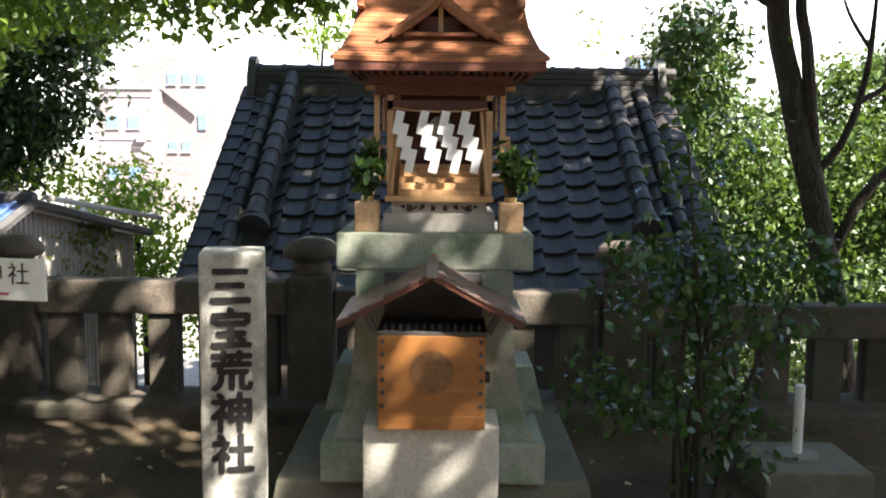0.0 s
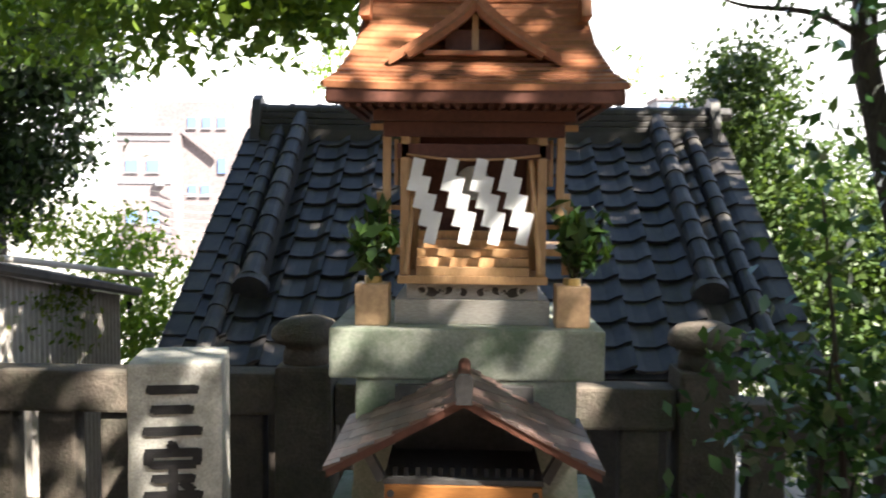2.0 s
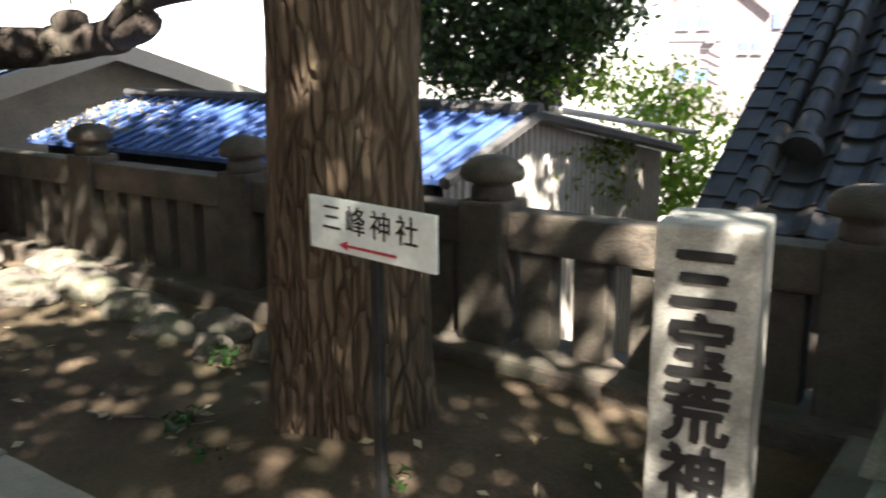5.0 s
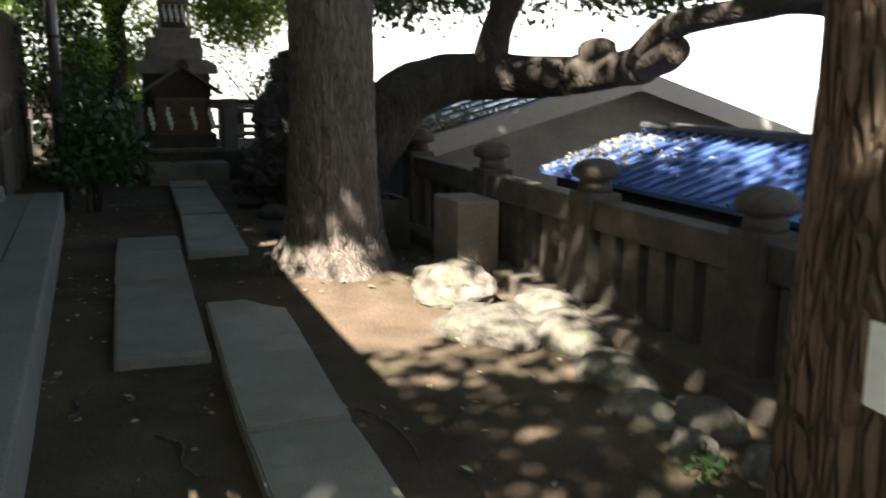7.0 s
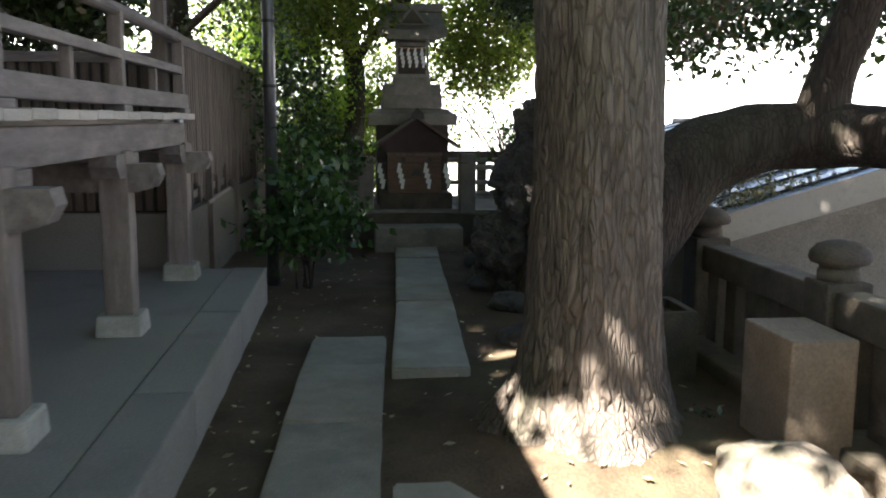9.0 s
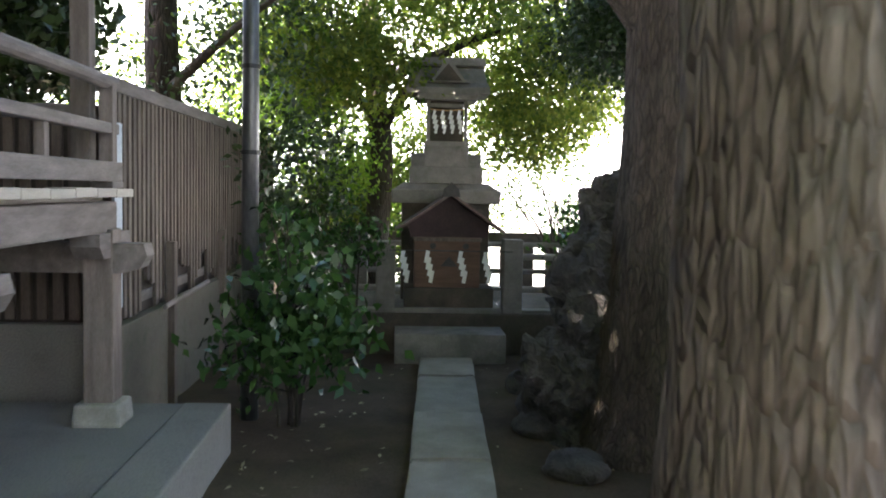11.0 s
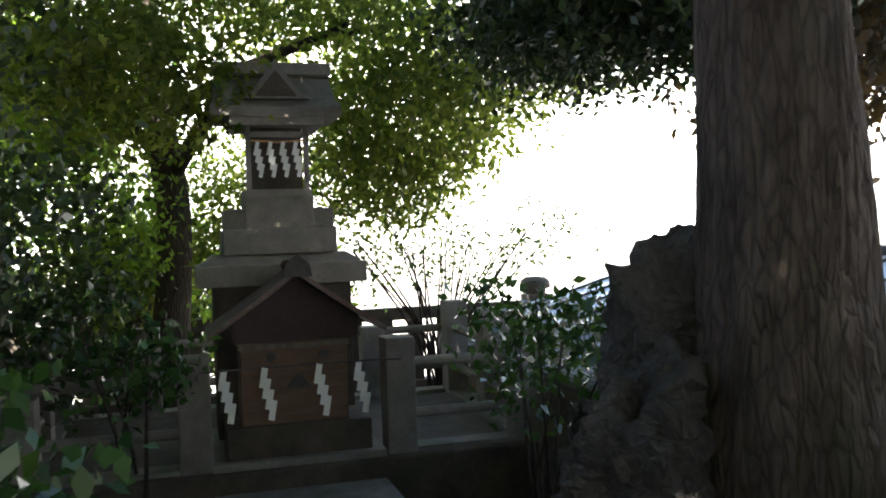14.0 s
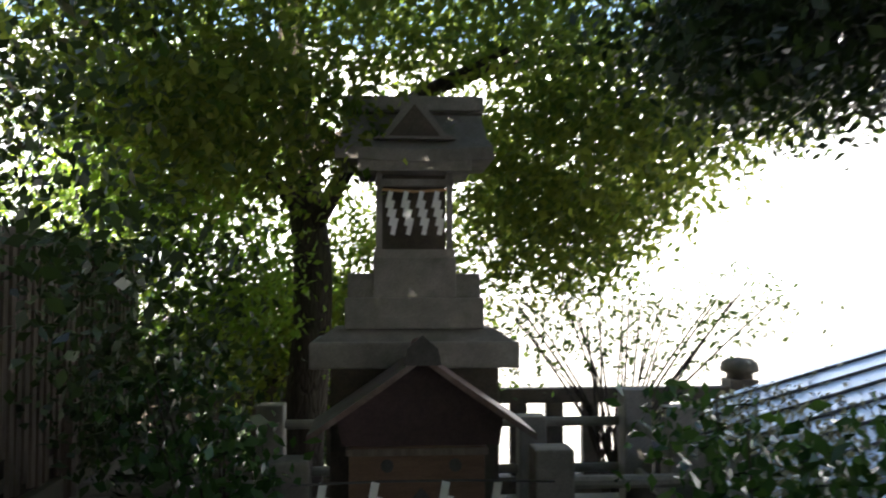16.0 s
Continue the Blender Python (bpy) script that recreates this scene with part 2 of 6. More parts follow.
GREYROOF = surface("grey_metal_roof", (0.50, 0.53, 0.59), (0.64, 0.66, 0.71), scale=2, fine=40, rough=0.3, bump=0.05,
                   stain=(0.20, 0.16, 0.12), stain_scale=2, stain_amount=0.35, metal=0.35)
STUCCO = surface("beige_stucco", (0.17, 0.152, 0.132), (0.24, 0.218, 0.19), scale=2, fine=60, rough=0.9, bump=0.2,
                 stain=(0.28, 0.25, 0.2), stain_scale=1.2, stain_amount=0.5)
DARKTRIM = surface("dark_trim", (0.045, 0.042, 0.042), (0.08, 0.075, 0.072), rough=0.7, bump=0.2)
FARWALL = surface("far_pink_wall", (0.150, 0.125, 0.128), (0.185, 0.158, 0.160), scale=0.4, fine=8, rough=0.9, bump=0.05, vary=0.05)
FARGREY = surface("far_grey_wall", (0.15, 0.152, 0.17), (0.19, 0.192, 0.21), scale=0.3, fine=8, rough=0.9, bump=0.05, vary=0.1)
FARGLASS = glass_surface("far_window_glass", (0.10, 0.16, 0.30))
BARK = bark_surface("furrowed_bark", (0.115, 0.074, 0.050), (0.22, 0.148, 0.10), scale=11, bump=0.9, depth=0.035)
BARK2 = bark_surface("grey_brown_bark", (0.102, 0.083, 0.070), (0.205, 0.167, 0.140), scale=14, bump=0.6, depth=0.035)
BARKDARK = bark_surface("dark_bark", (0.035, 0.027, 0.022), (0.072, 0.056, 0.046), scale=12, bump=0.45)
# BARK2 darkened to paint a trunk standing against the light.
BARK2_BACKLIT = bark_surface("backlit_brown_bark", (0.060, 0.046, 0.039), (0.125, 0.097, 0.080), scale=14, bump=0.6, depth=0.035)
GINKGO = leaf_surface("ginkgo_leaf", (0.055, 0.11, 0.018), (0.15, 0.22, 0.035), glow=0.5)
EVERGREEN = leaf_surface("evergreen_leaf", (0.018, 0.035, 0.012), (0.05, 0.085, 0.025), glow=0.25, rough=0.35)
MAPLE = leaf_surface("maple_leaf", (0.054, 0.095, 0.026), (0.185, 0.215, 0.060), glow=0.7)
BRIGHT = leaf_surface("bright_shrub_leaf", (0.10, 0.19, 0.03), (0.22, 0.32, 0.06), glow=0.55)
SHRUB = leaf_surface("glossy_shrub_leaf", (0.022, 0.060, 0.018), (0.060, 0.12, 0.035), glow=0.25, rough=0.25)
SAKAKI = leaf_surface("sakaki_leaf", (0.02, 0.055, 0.015), (0.07, 0.12, 0.03), glow=0.25, rough=0.3)
BACKLEAF = leaf_surface("slope_tree_leaf", (0.030, 0.060, 0.016), (0.085, 0.13, 0.035), glow=0.35)
FENCEWOOD = surface("dark_fence_timber", (0.10, 0.080, 0.066), (0.20, 0.162, 0.135), scale=3, fine=50, rough=0.85, bump=0.4,
                    stretch=(5, 5, 0.7), stain=(0.06, 0.045, 0.035), stain_scale=2, stain_amount=0.5, depth=0.006)
RUSSET = leaf_surface("brownish_leaf", (0.045, 0.035, 0.025), (0.13, 0.085, 0.05), glow=0.35)
FALLEN = leaf_surface("fallen_leaf", (0.13, 0.10, 0.05), (0.46, 0.40, 0.26), glow=0.1, rough=0.7)


# ---- mesh helpers ----
def finish(name, bm, material, parent=None, label="", smooth=False):
    me = bpy.data.meshes.new(name)
    bm.to_mesh(me)
    bm.free()
    me.materials.append(material)
    if smooth:
        me.shade_smooth()
    ob = new(name, me)
    if parent:
        ob.parent = parent
    if label:
        ob["label"] = label
    return ob


part = finish


def thing(name, at, label, category, group="", kind="", rz=0.0):
    ob = new(name)
    ob.matrix_world = pose(*at, 0, 0, rz)
    ob.empty_display_size = 0.2
    return tagged(ob, label, category, group, kind)


def box(bm, x0, x1, y0, y1, z0, z1, bevel=0.0, taper=0.0, m=None):
    """A box, its top drawn in by taper on all sides."""
    v = bmesh.ops.create_cube(bm, size=1)["verts"]
    for q in v:
        c = q.co.copy()
        k = taper if c.z > 0 else 0
        q.co = Vector(((x0 + k) if c.x < 0 else (x1 - k), (y0 + k) if c.y < 0 else (y1 - k), z0 if c.z < 0 else z1))
    if bevel:
        e = list({e for q in v for e in q.link_edges})
        v2 = bmesh.ops.bevel(bm, geom=e, offset=bevel, segments=2, affect="EDGES", profile=0.6)["verts"]
        v = list({*[q for q in v if q.is_valid], *v2})
    if m is not None:
        bmesh.ops.transform(bm, matrix=m, verts=[q for q in v if q.is_valid])
    return v


def slab(x0, x1, y0, y1, z0, z1, bevel=0.0, taper=0.0):
    bm = bmesh.new()
    box(bm, x0, x1, y0, y1, z0, z1, bevel, taper)
    return bm


def tube(bm, pts, radii, sides=10, cap=True):
    """A tapered tube along a line of points."""
    pts = [Vector(p) for p in pts]
    rings = []
    for i, p in enumerate(pts):
        d = (pts[min(i + 1, len(pts) - 1)] - pts[max(i - 1, 0)]).normalized()
        ref = Vector((1, 0, 0)) if abs(d.x) < 0.9 else Vector((0, 1, 0))
        u = d.cross(ref).normalized()
        w = d.cross(u)
        r = radii[i] if isinstance(radii, (list, tuple)) else radii
        rings.append([bm.verts.new(p + (u * math.cos(a) + w * math.sin(a)) * r)
                      for a in [2 * math.pi * k / sides for k in range(sides)]])
    for a, b in zip(rings, rings[1:]):
        for k in range(sides):
            bm.faces.new((a[k], a[(k + 1) % sides], b[(k + 1) % sides], b[k]))
    if cap:
        bm.faces.new(rings[0][::-1])
        bm.faces.new(rings[-1])
    bm.normal_update()
    return rings


def prism(bm, outline, axis, a, b):
    """An outline of (u, v) points drawn out along an axis from a to b."""
    def at(u, v, w):
        return {"x": (w, u, v), "y": (u, w, v), "z": (u, v, w)}[axis]
    lo = [bm.verts.new(at(u, v, a)) for u, v in outline]
    hi = [bm.verts.new(at(u, v, b)) for u, v in outline]
    n = len(outline)
    bm.faces.new(lo)
    bm.faces.new(hi[::-1])
    for i in range(n):
        bm.faces.new((lo[i], hi[i], hi[(i + 1) % n], lo[(i + 1) % n]))
    bmesh.ops.recalc_face_normals(bm, faces=bm.faces[:])


def roughen(bm, amount, scale, seed=0.0):
    for v in bm.verts:
        n = noise.noise_vector(v.co * scale + Vector((seed, seed * 2, 0)))
        v.co += n * amount


def curve_points(ctrl, per=6):
    """A smooth line through control points (Catmull-Rom), with their radii."""
    out = []
    n = len(ctrl)
    for i in range(n - 1):
        p = [np.array(ctrl[max(0, min(n - 1, i + k))], float) for k in (-1, 0, 1, 2)]
        for s in range(per):
            t = s / per
            out.append(0.5 * (2 * p[1] + (p[2] - p[0]) * t + (2 * p[0] - 5 * p[1] + 4 * p[2] - p[3]) * t * t
                              + (3 * p[1] - p[0] - 3 * p[2] + p[3]) * t ** 3))
    out.append(np.array(ctrl[-1], float))
    return [tuple(q[:3]) for q in out], [float(q[3]) for q in out]


def limb(bm, ctrl, sides=12, per=6, bumpy=0.0, flutes=0.0, seed=0.0, furrow=0.0, roots=0.0):
    """A branch or trunk: control rows of x, y, z, radius; its skin uneven, furrowed, with root buttresses."""
    pts, rad = curve_points(ctrl, per)
    rings = tube(bm, pts, rad, sides)
    for i, ring in enumerate(rings):
        c = Vector(pts[i])
        for k, v in enumerate(ring):
            d = v.co - c
            f = 1 + bumpy * noise.noise(Vector((v.co.x * 4 + seed, v.co.y * 4, v.co.z * 1.1)))
            f += flutes * noise.noise(Vector((math.cos(6.283 * k / sides) * 2.3 + seed, math.sin(6.283 * k / sides) * 2.3, v.co.z * 0.35)))
            if furrow:
                th = 6.283 * k / sides
                q = Vector((math.cos(th) * 8.0 + seed, math.sin(th) * 8.0 - seed, v.co.z * 3.0))
                q.x += 0.5 * noise.noise(Vector((th * 3, v.co.z * 2.6, seed)))
                f -= furrow * (1 - min(1.0, abs(noise.noise(q)) * 4.5))
                f += 0.35 * furrow * noise.noise(Vector((v.co.x * 22, v.co.y * 22, v.co.z * 9)))
            if roots:
                th = 6.283 * k / sides
                f += roots * math.exp(-max(0.0, v.co.z) / 0.22) * (max(0.0, math.sin(2.5 * th + seed)) ** 1.5 + 0.35 * noise.noise(Vector((math.cos(th) * 3, math.sin(th) * 3, v.co.z * 5))))
            v.co = c + d * f


def leaf_mesh(name, centres, size, material, parent, rng, droop=0.5, width=0.55, fan=False, label="", up=0.6):
    """One mesh of many single bent leaves."""
    n = len(centres)
    c = np.asarray(centres, float)
    d = rng.normal(size=(n, 3))
    d[:, 2] -= droop
    d /= np.linalg.norm(d, axis=1)[:, None]
    nr = rng.normal(size=(n, 3)) * 0.7
    nr[:, 2] += up
    s = np.cross(d, nr)
    s /= np.linalg.norm(s, axis=1)[:, None] + 1e-9
    k = np.cross(s, d)
    L = (size * rng.uniform(0.6, 1.25, n))[:, None]
    w = width * L * 0.5
    base = c - d * L * 0.5
    if fan:
        v = np.stack([base, base + d * L * 0.85 + s * w * 1.5, base + d * L * 0.9 - k * L * 0.08, base + d * L * 0.85 - s * w * 1.5], 1)
    else:
        mid = base + d * L * 0.45 + k * L * 0.06
        v = np.stack([base, mid + s * w, base + d * L - k * L * 0.1, mid - s * w], 1)
    me = bpy.data.meshes.new(name)
    me.vertices.add(4 * n)
    me.vertices.foreach_set("co", v.reshape(-1).astype(np.float32))
    me.loops.add(4 * n)
    me.loops.foreach_set("vertex_index", np.arange(4 * n, dtype=np.int32))
    me.polygons.add(n)
    me.polygons.foreach_set("loop_start", np.arange(0, 4 * n, 4, dtype=np.int32))
    me.update(calc_edges=True)
    me.materials.append(material)
    ob = new(name, me)
    if parent:
        ob.parent = parent
    if label:
        ob["label"] = label
    return ob


def crown_points(rng, blobs, clusters, per, spread, flat=0.6):
    """Leaf places: small sprays of leaves round points in ellipsoids (x, y, z, rx, ry, rz, weight), with gaps."""
    w = np.array([b[6] for b in blobs], float)
    which = rng.choice(len(blobs), clusters, p=w / w.sum())
    b = np.array([q[:6] for q in blobs], float)[which]
    d = rng.normal(size=(clusters, 3))
    d /= np.linalg.norm(d, axis=1)[:, None]
    r = rng.uniform(0.25, 1.0, clusters) ** 0.5
    c = b[:, :3] + d * b[:, 3:6] * (r * rng.uniform(0.8, 1.12, clusters))[:, None]
    out = np.repeat(c, per, 0) + rng.normal(size=(clusters * per, 3)) * np.array([spread, spread, spread * flat])
    return out


# ---- the ground: one sheet, a terrace that drops behind the stone fence ----
def steps(lo, hi, fine, far):
    inner = list(np.arange(lo, hi + 1e-6, fine))
    out = [lo - d for d in far][::-1] + inner + [hi + d for d in far]
    return out


def ground_height(x, y):
    drop = min(1, max(0, (y - 5.15) / 0.35))
    drop = max(drop, min(1, max(0, (-18.6 - x) / 0.8)))
    drop = max(drop, min(1, max(0, (x - 9.0) / 3.0)))
    z = 0.035 * noise.noise(Vector((x * 0.7, y * 0.7, 0))) + 0.012 * noise.noise(Vector((x * 3, y * 3, 4)))
    z += 0.20 * math.exp(-((x + 6.9) ** 2 + (y - 3.6) ** 2) / 0.5)
    z += 0.16 * math.exp(-((x + 2.4) ** 2 + (y - 3.8) ** 2) / 0.35)
    return z * (1 - drop) - 2.3 * drop


def build_ground():
    xs = steps(-19.5, 6.0, 0.15, (1, 3, 8, 20, 60, 200, 700, 2500))
    ys = steps(-2.0, 6.0, 0.15, (1, 3, 8, 20, 60, 200, 700, 2500))
    bm = bmesh.new()
    g = [[bm.verts.new((x, y, ground_height(x, y))) for x in xs] for y in ys]
    for j in range(len(ys) - 1):
        for i in range(len(xs) - 1):
            bm.faces.new((g[j][i], g[j][i + 1], g[j + 1][i + 1], g[j + 1][i]))
    tagged(finish("ground", bm, SOIL, smooth=True), "dark trodden earth with scattered dry leaves", "ground", kind="structure")


build_ground()


def fallen_leaves():
    rng = np.random.default_rng(5)
    n = 1500
    x = rng.uniform(-14, 2.5, n)
    y = rng.uniform(1.4, 4.7, n)
    keep = (rng.random(n) < np.where(y < 2.1, 0.9, 0.35))
    p = np.array([(a, b, ground_height(a, b) + 0.018) for a, b in zip(x[keep], y[keep])])
    d = rng.normal(size=(len(p), 3)) * [1, 1, 0.12]
    d /= np.linalg.norm(d, axis=1)[:, None]
    s = np.cross(d, [0, 0, 1]) + rng.normal(size=d.shape) * 0.12
    L = rng.uniform(0.012, 0.036, len(p))[:, None]
    v = np.stack([p - d * L, p + s * L * 0.5 + [0, 0, 0.006], p + d * L, p - s * L * 0.5], 1)
    me = bpy.data.meshes.new("fallen_leaves")
    me.from_pydata(v.reshape(-1, 3).tolist(), [], [(4 * i, 4 * i + 1, 4 * i + 2, 4 * i + 3) for i in range(len(p))])
    me.materials.append(FALLEN)
    tagged(new("fallen_leaves", me), "pale dry fallen leaves scattered over the dark earth", "leaves", kind="stuff")


fallen_leaves()


# ---- paving slabs ----
def paving():
    path = thing("stone_path", (0, 0, 0), "path of long worn granite slabs laid end to end in the earth", "path", kind="structure")
    rows = [  # start x, end x, y of the two long edges at the start, and at the end
        (-2.2, -3.25, 2.40, 2.86, 2.42, 2.87), (-3.26, -4.33, 2.42, 2.87, 2.44, 2.90), (-4.35, -5.37, 2.44, 2.90, 2.48, 2.96),
        (-5.39, -6.62, 2.49, 2.97, 2.55, 3.05),
        (-5.50, -7.40, 1.96, 2.45, 2.02, 2.53), (-7.42, -8.46, 2.02, 2.53, 2.05, 2.58), (-8.48, -9.25, 2.05, 2.58, 2.10, 2.62),
        (-8.36, -10.42, 2.62, 3.12, 2.75, 3.24), (-10.44, -11.58, 2.75, 3.24, 2.80, 3.29), (-11.60, -12.86, 2.80, 3.29, 2.86, 3.36),
        (-12.88, -13.92, 2.86, 3.36, 2.90, 3.42)]
    for i, (x0, x1, a0, b0, a1, b1) in enumerate(rows):
        bm = bmesh.new()
        v = box(bm, -1, 1, -1, 1, -0.10, 0.055 + 0.008 * (i % 3))
        for q in v:
            near = q.co.x > 0
            lo = q.co.y < 0
            q.co.x = x0 if near else x1
            q.co.y = (a0 if lo else b0) if near else (a1 if lo else b1)
        bmesh.ops.bevel(bm, geom=bm.edges[:], offset=0.012, segments=2, affect="EDGES")
        bmesh.ops.subdivide_edges(bm, edges=[e for e in bm.edges if e.calc_length() > 0.3], cuts=5, use_grid_fill=True)
        roughen(bm, 0.006, 5, i)
        part("paving_slab", bm, SLAB, path)


# ---- stone fence ----
def stone_fence():
    """Dark stone fence: kerb, pickets, a top beam and square posts with round caps."""
    f = thing("stone_fence", (0, 4.9, 0), "dark weathered stone shrine fence with square pickets and capped posts", "fence")
    posts = [-9.0, -7.27, -5.7, -4.15, -2.42, -0.76, 0.98, 2.7, 4.4, 6.1]
    part("kerb", slab(-9.4, 6.5, -0.26, 0.16, -0.1, 0.11, 0.025), DARKSTONE, f)
    for a, b in zip(posts, posts[1:]):
        top = 0.76 if a < -1 else (0.72 if a < 0.5 else 0.66)
        part("top_beam", slab(a + 0.13, b - 0.13, -0.085, 0.085, top - 0.185, top, 0.015), DARKSTONE, f)
        n = max(2, round((b - a - 0.26) / 0.272))
        for k in range(n):
            x = a + 0.13 + (b - a - 0.26) * (k + 0.5) / n
            bm = slab(x - 0.082, x + 0.082, -0.06, 0.06, 0.06, top - 0.185, 0.012)
            roughen(bm, 0.004, 9, x)
            part("picket", bm, DARKSTONE, f)
    for x in posts:
        bm = bmesh.new()
        box(bm, x - 0.125, x + 0.125, -0.125, 0.125, 0.0, 0.80, 0.02)
        post = part("post", bm, DARKSTONE, f)
        bm = bmesh.new()
        prof = [(0.108, 0.795), (0.106, 0.85), (0.098, 0.862), (0.098, 0.880), (0.146, 0.893), (0.158, 0.915), (0.150, 0.95), (0.118, 0.985), (0.07, 1.004), (0.02, 1.01)]
        tube(bm, [(x, 0, z) for r, z in prof], [r for r, z in prof], 22)
        roughen(bm, 0.008, 7, x)
        part("cap", bm, DARKSTONE, post, smooth=True)


# ---- carved name pillar ----
def text_mesh(name, body, size, depth, material, parent, m, bold=0.0, label=""):
    cu = bpy.data.curves.new(name, "FONT")
    cu.body, cu.size, cu.extrude, cu.offset = body, size, depth, bold
    cu.align_x, cu.align_y = "CENTER", "CENTER"
    tmp = bpy.data.objects.new(name, cu)
    scene.collection.objects.link(tmp)
    bpy.context.view_layer.update()
    me = bpy.data.meshes.new_from_object(tmp.evaluated_get(bpy.context.evaluated_depsgraph_get()))
    bpy.data.objects.remove(tmp)
    me.materials.clear()
    me.materials.append(material)
    ob = new(name, me)
    ob.parent = parent
    ob.matrix_basis = m
    if label:
        ob["label"] = label
    return ob


def name_pillar():
    p = thing("stone_name_pillar", (-0.852, 3.442, 0), "upright grey granite pillar carved with black characters in the earth", "pillar", rz=10)
    bm = slab(-0.122, 0.122, -0.122, 0.122, -0.1, 1.105, 0.010)
    bmesh.ops.subdivide_edges(bm, edges=[e for e in bm.edges if e.calc_length() > 0.15], cuts=10, use_grid_fill=True)
    roughen(bm, 0.003, 14)
    part("shaft", bm, PILLAR, p)
    for k, ch in enumerate("三宝荒神社"):
        for j, (dx, dz) in enumerate(((0, 0), (0.006, 0.003), (-0.006, -0.003), (-0.003, 0.006), (0.003, -0.006))):
            text_mesh("carved_character", ch, 0.165, 0.001, INK, p, pose(-0.004 + dx, -0.126 - 0.0005 * j, 0.968 - 0.1655 * k + dz, 90, 0, 0))


# ---- wooden shrine on its stone pedestal ----
def shide(parent, m, length=0.22, width=0.035, lean=0.0):
    """A zigzag paper streamer: folded leaves, each lower and to the side."""
    bm = bmesh.new()
    for k in range(4):
        x, z, y, h = lean * k, -k * length / 4.95, -0.004 * k, length * 0.40
        q = [(x, z), (x + width, z - h * 0.07), (x + width - 0.0215, z - h), (x - 0.0215, z - h * 0.93)]
        lo = [bm.verts.new((a, y, b)) for a, b in q]
        hi = [bm.verts.new((a, y - 0.0015, b)) for a, b in q]
        bm.faces.new(lo)
        bm.faces.new(hi[::-1])
        for i in range(4):
            bm.faces.new((lo[i], hi[i], hi[(i + 1) % 4], lo[(i + 1) % 4]))
    ob = part("paper_streamer", bm, PAPER, parent, "white zigzag paper streamer")
    ob.matrix_basis = m
    return ob


def curved_roof_rows(parent, name, material, half0, half1, y0, z0, y1, z1, rows, sag, thick=0.016, lap=0.012, curl=0.006):
    """Board rows of a roof slope that curves, from the eave (y0, z0) to the ridge (y1, z1)."""
    for k in range(rows):
        bm = bmesh.new()
        pts = []
        for f in (k / rows, (k + 1.25) / rows):
            f = min(f, 1)
            y = y0 + (y1 - y0) * f
            z = z0 + (z1 - z0) * f - sag * math.sin(math.pi * f)
            h = half0 + (half1 - half0) * (1 - (1 - f) ** 1.6)
            pts.append((y, z, h))
        (ya, za, ha), (yb, zb, hb) = pts
        n = 14
        for lift, flip in ((lap + thick, False), (0.0, True)):
            a = [bm.verts.new((ha * (2 * i / n - 1), ya, za + lift + curl * abs(2 * i / n - 1) ** 3)) for i in range(n + 1)]
            b = [bm.verts.new((hb * (2 * i / n - 1), yb, zb + (thick if lift else -0.004) + curl * abs(2 * i / n - 1) ** 3)) for i in range(n + 1)]
            for i in range(n):
                bm.faces.new((a[i], a[i + 1], b[i + 1], b[i]))
            if lift:
                top = (a, b)
            else:
                low = (a, b)
        for i in range(n):
            bm.faces.new((top[0][i], low[0][i], low[0][i + 1], top[0][i + 1]))
        for e in (0, n):
            bm.faces.new((top[0][e], top[1][e], low[1][e], low[0][e]))
        bmesh.ops.recalc_face_normals(bm, faces=bm.faces[:])
        part(name, bm, material, parent)


def pedestal():
    p = thing("stone_pedestal", (-0.06, 3.6, 0), "tall flared stone pedestal, greenish with moss, on a broad base slab", "pedestal")
    part("base_slab", slab(-0.68, 0.68, -0.10, 1.05, -0.05, 0.14, 0.02, 0.03), BASESTONE, p)
    part("plinth", slab(-0.46, 0.46, -0.12, 0.76, 0.14, 0.315, 0.012), MOSSY, p)
    bm = bmesh.new()
    prof = [(0.315, 0.415), (0.42, 0.372), (0.55, 0.345), (0.70, 0.332), (0.86, 0.325), (1.01, 0.325)]
    rings = []
    for z, h in prof:
        d = h * 0.9
        rings.append([bm.verts.new((sx * h, 0.30 + sy * d, z)) for sx, sy in ((-1, -1), (1, -1), (1, 1), (-1, 1))])
    for a, b in zip(rings, rings[1:]):
        for k in range(4):
            bm.faces.new((a[k], a[(k + 1) % 4], b[(k + 1) % 4], b[k]))
    bm.faces.new(rings[-1])
    bmesh.ops.recalc_face_normals(bm, faces=bm.faces[:])
    part("flared_shaft", bm, MOSSY, p)
    part("side_wing", slab(-0.50, 0.50, 0.30, 0.72, 0.315, 0.52, 0.01, 0.05), MOSSY, p)
    part("capstone", slab(-0.405, 0.405, 0.0, 0.68, 1.01, 1.16, 0.008), MOSSY, p)


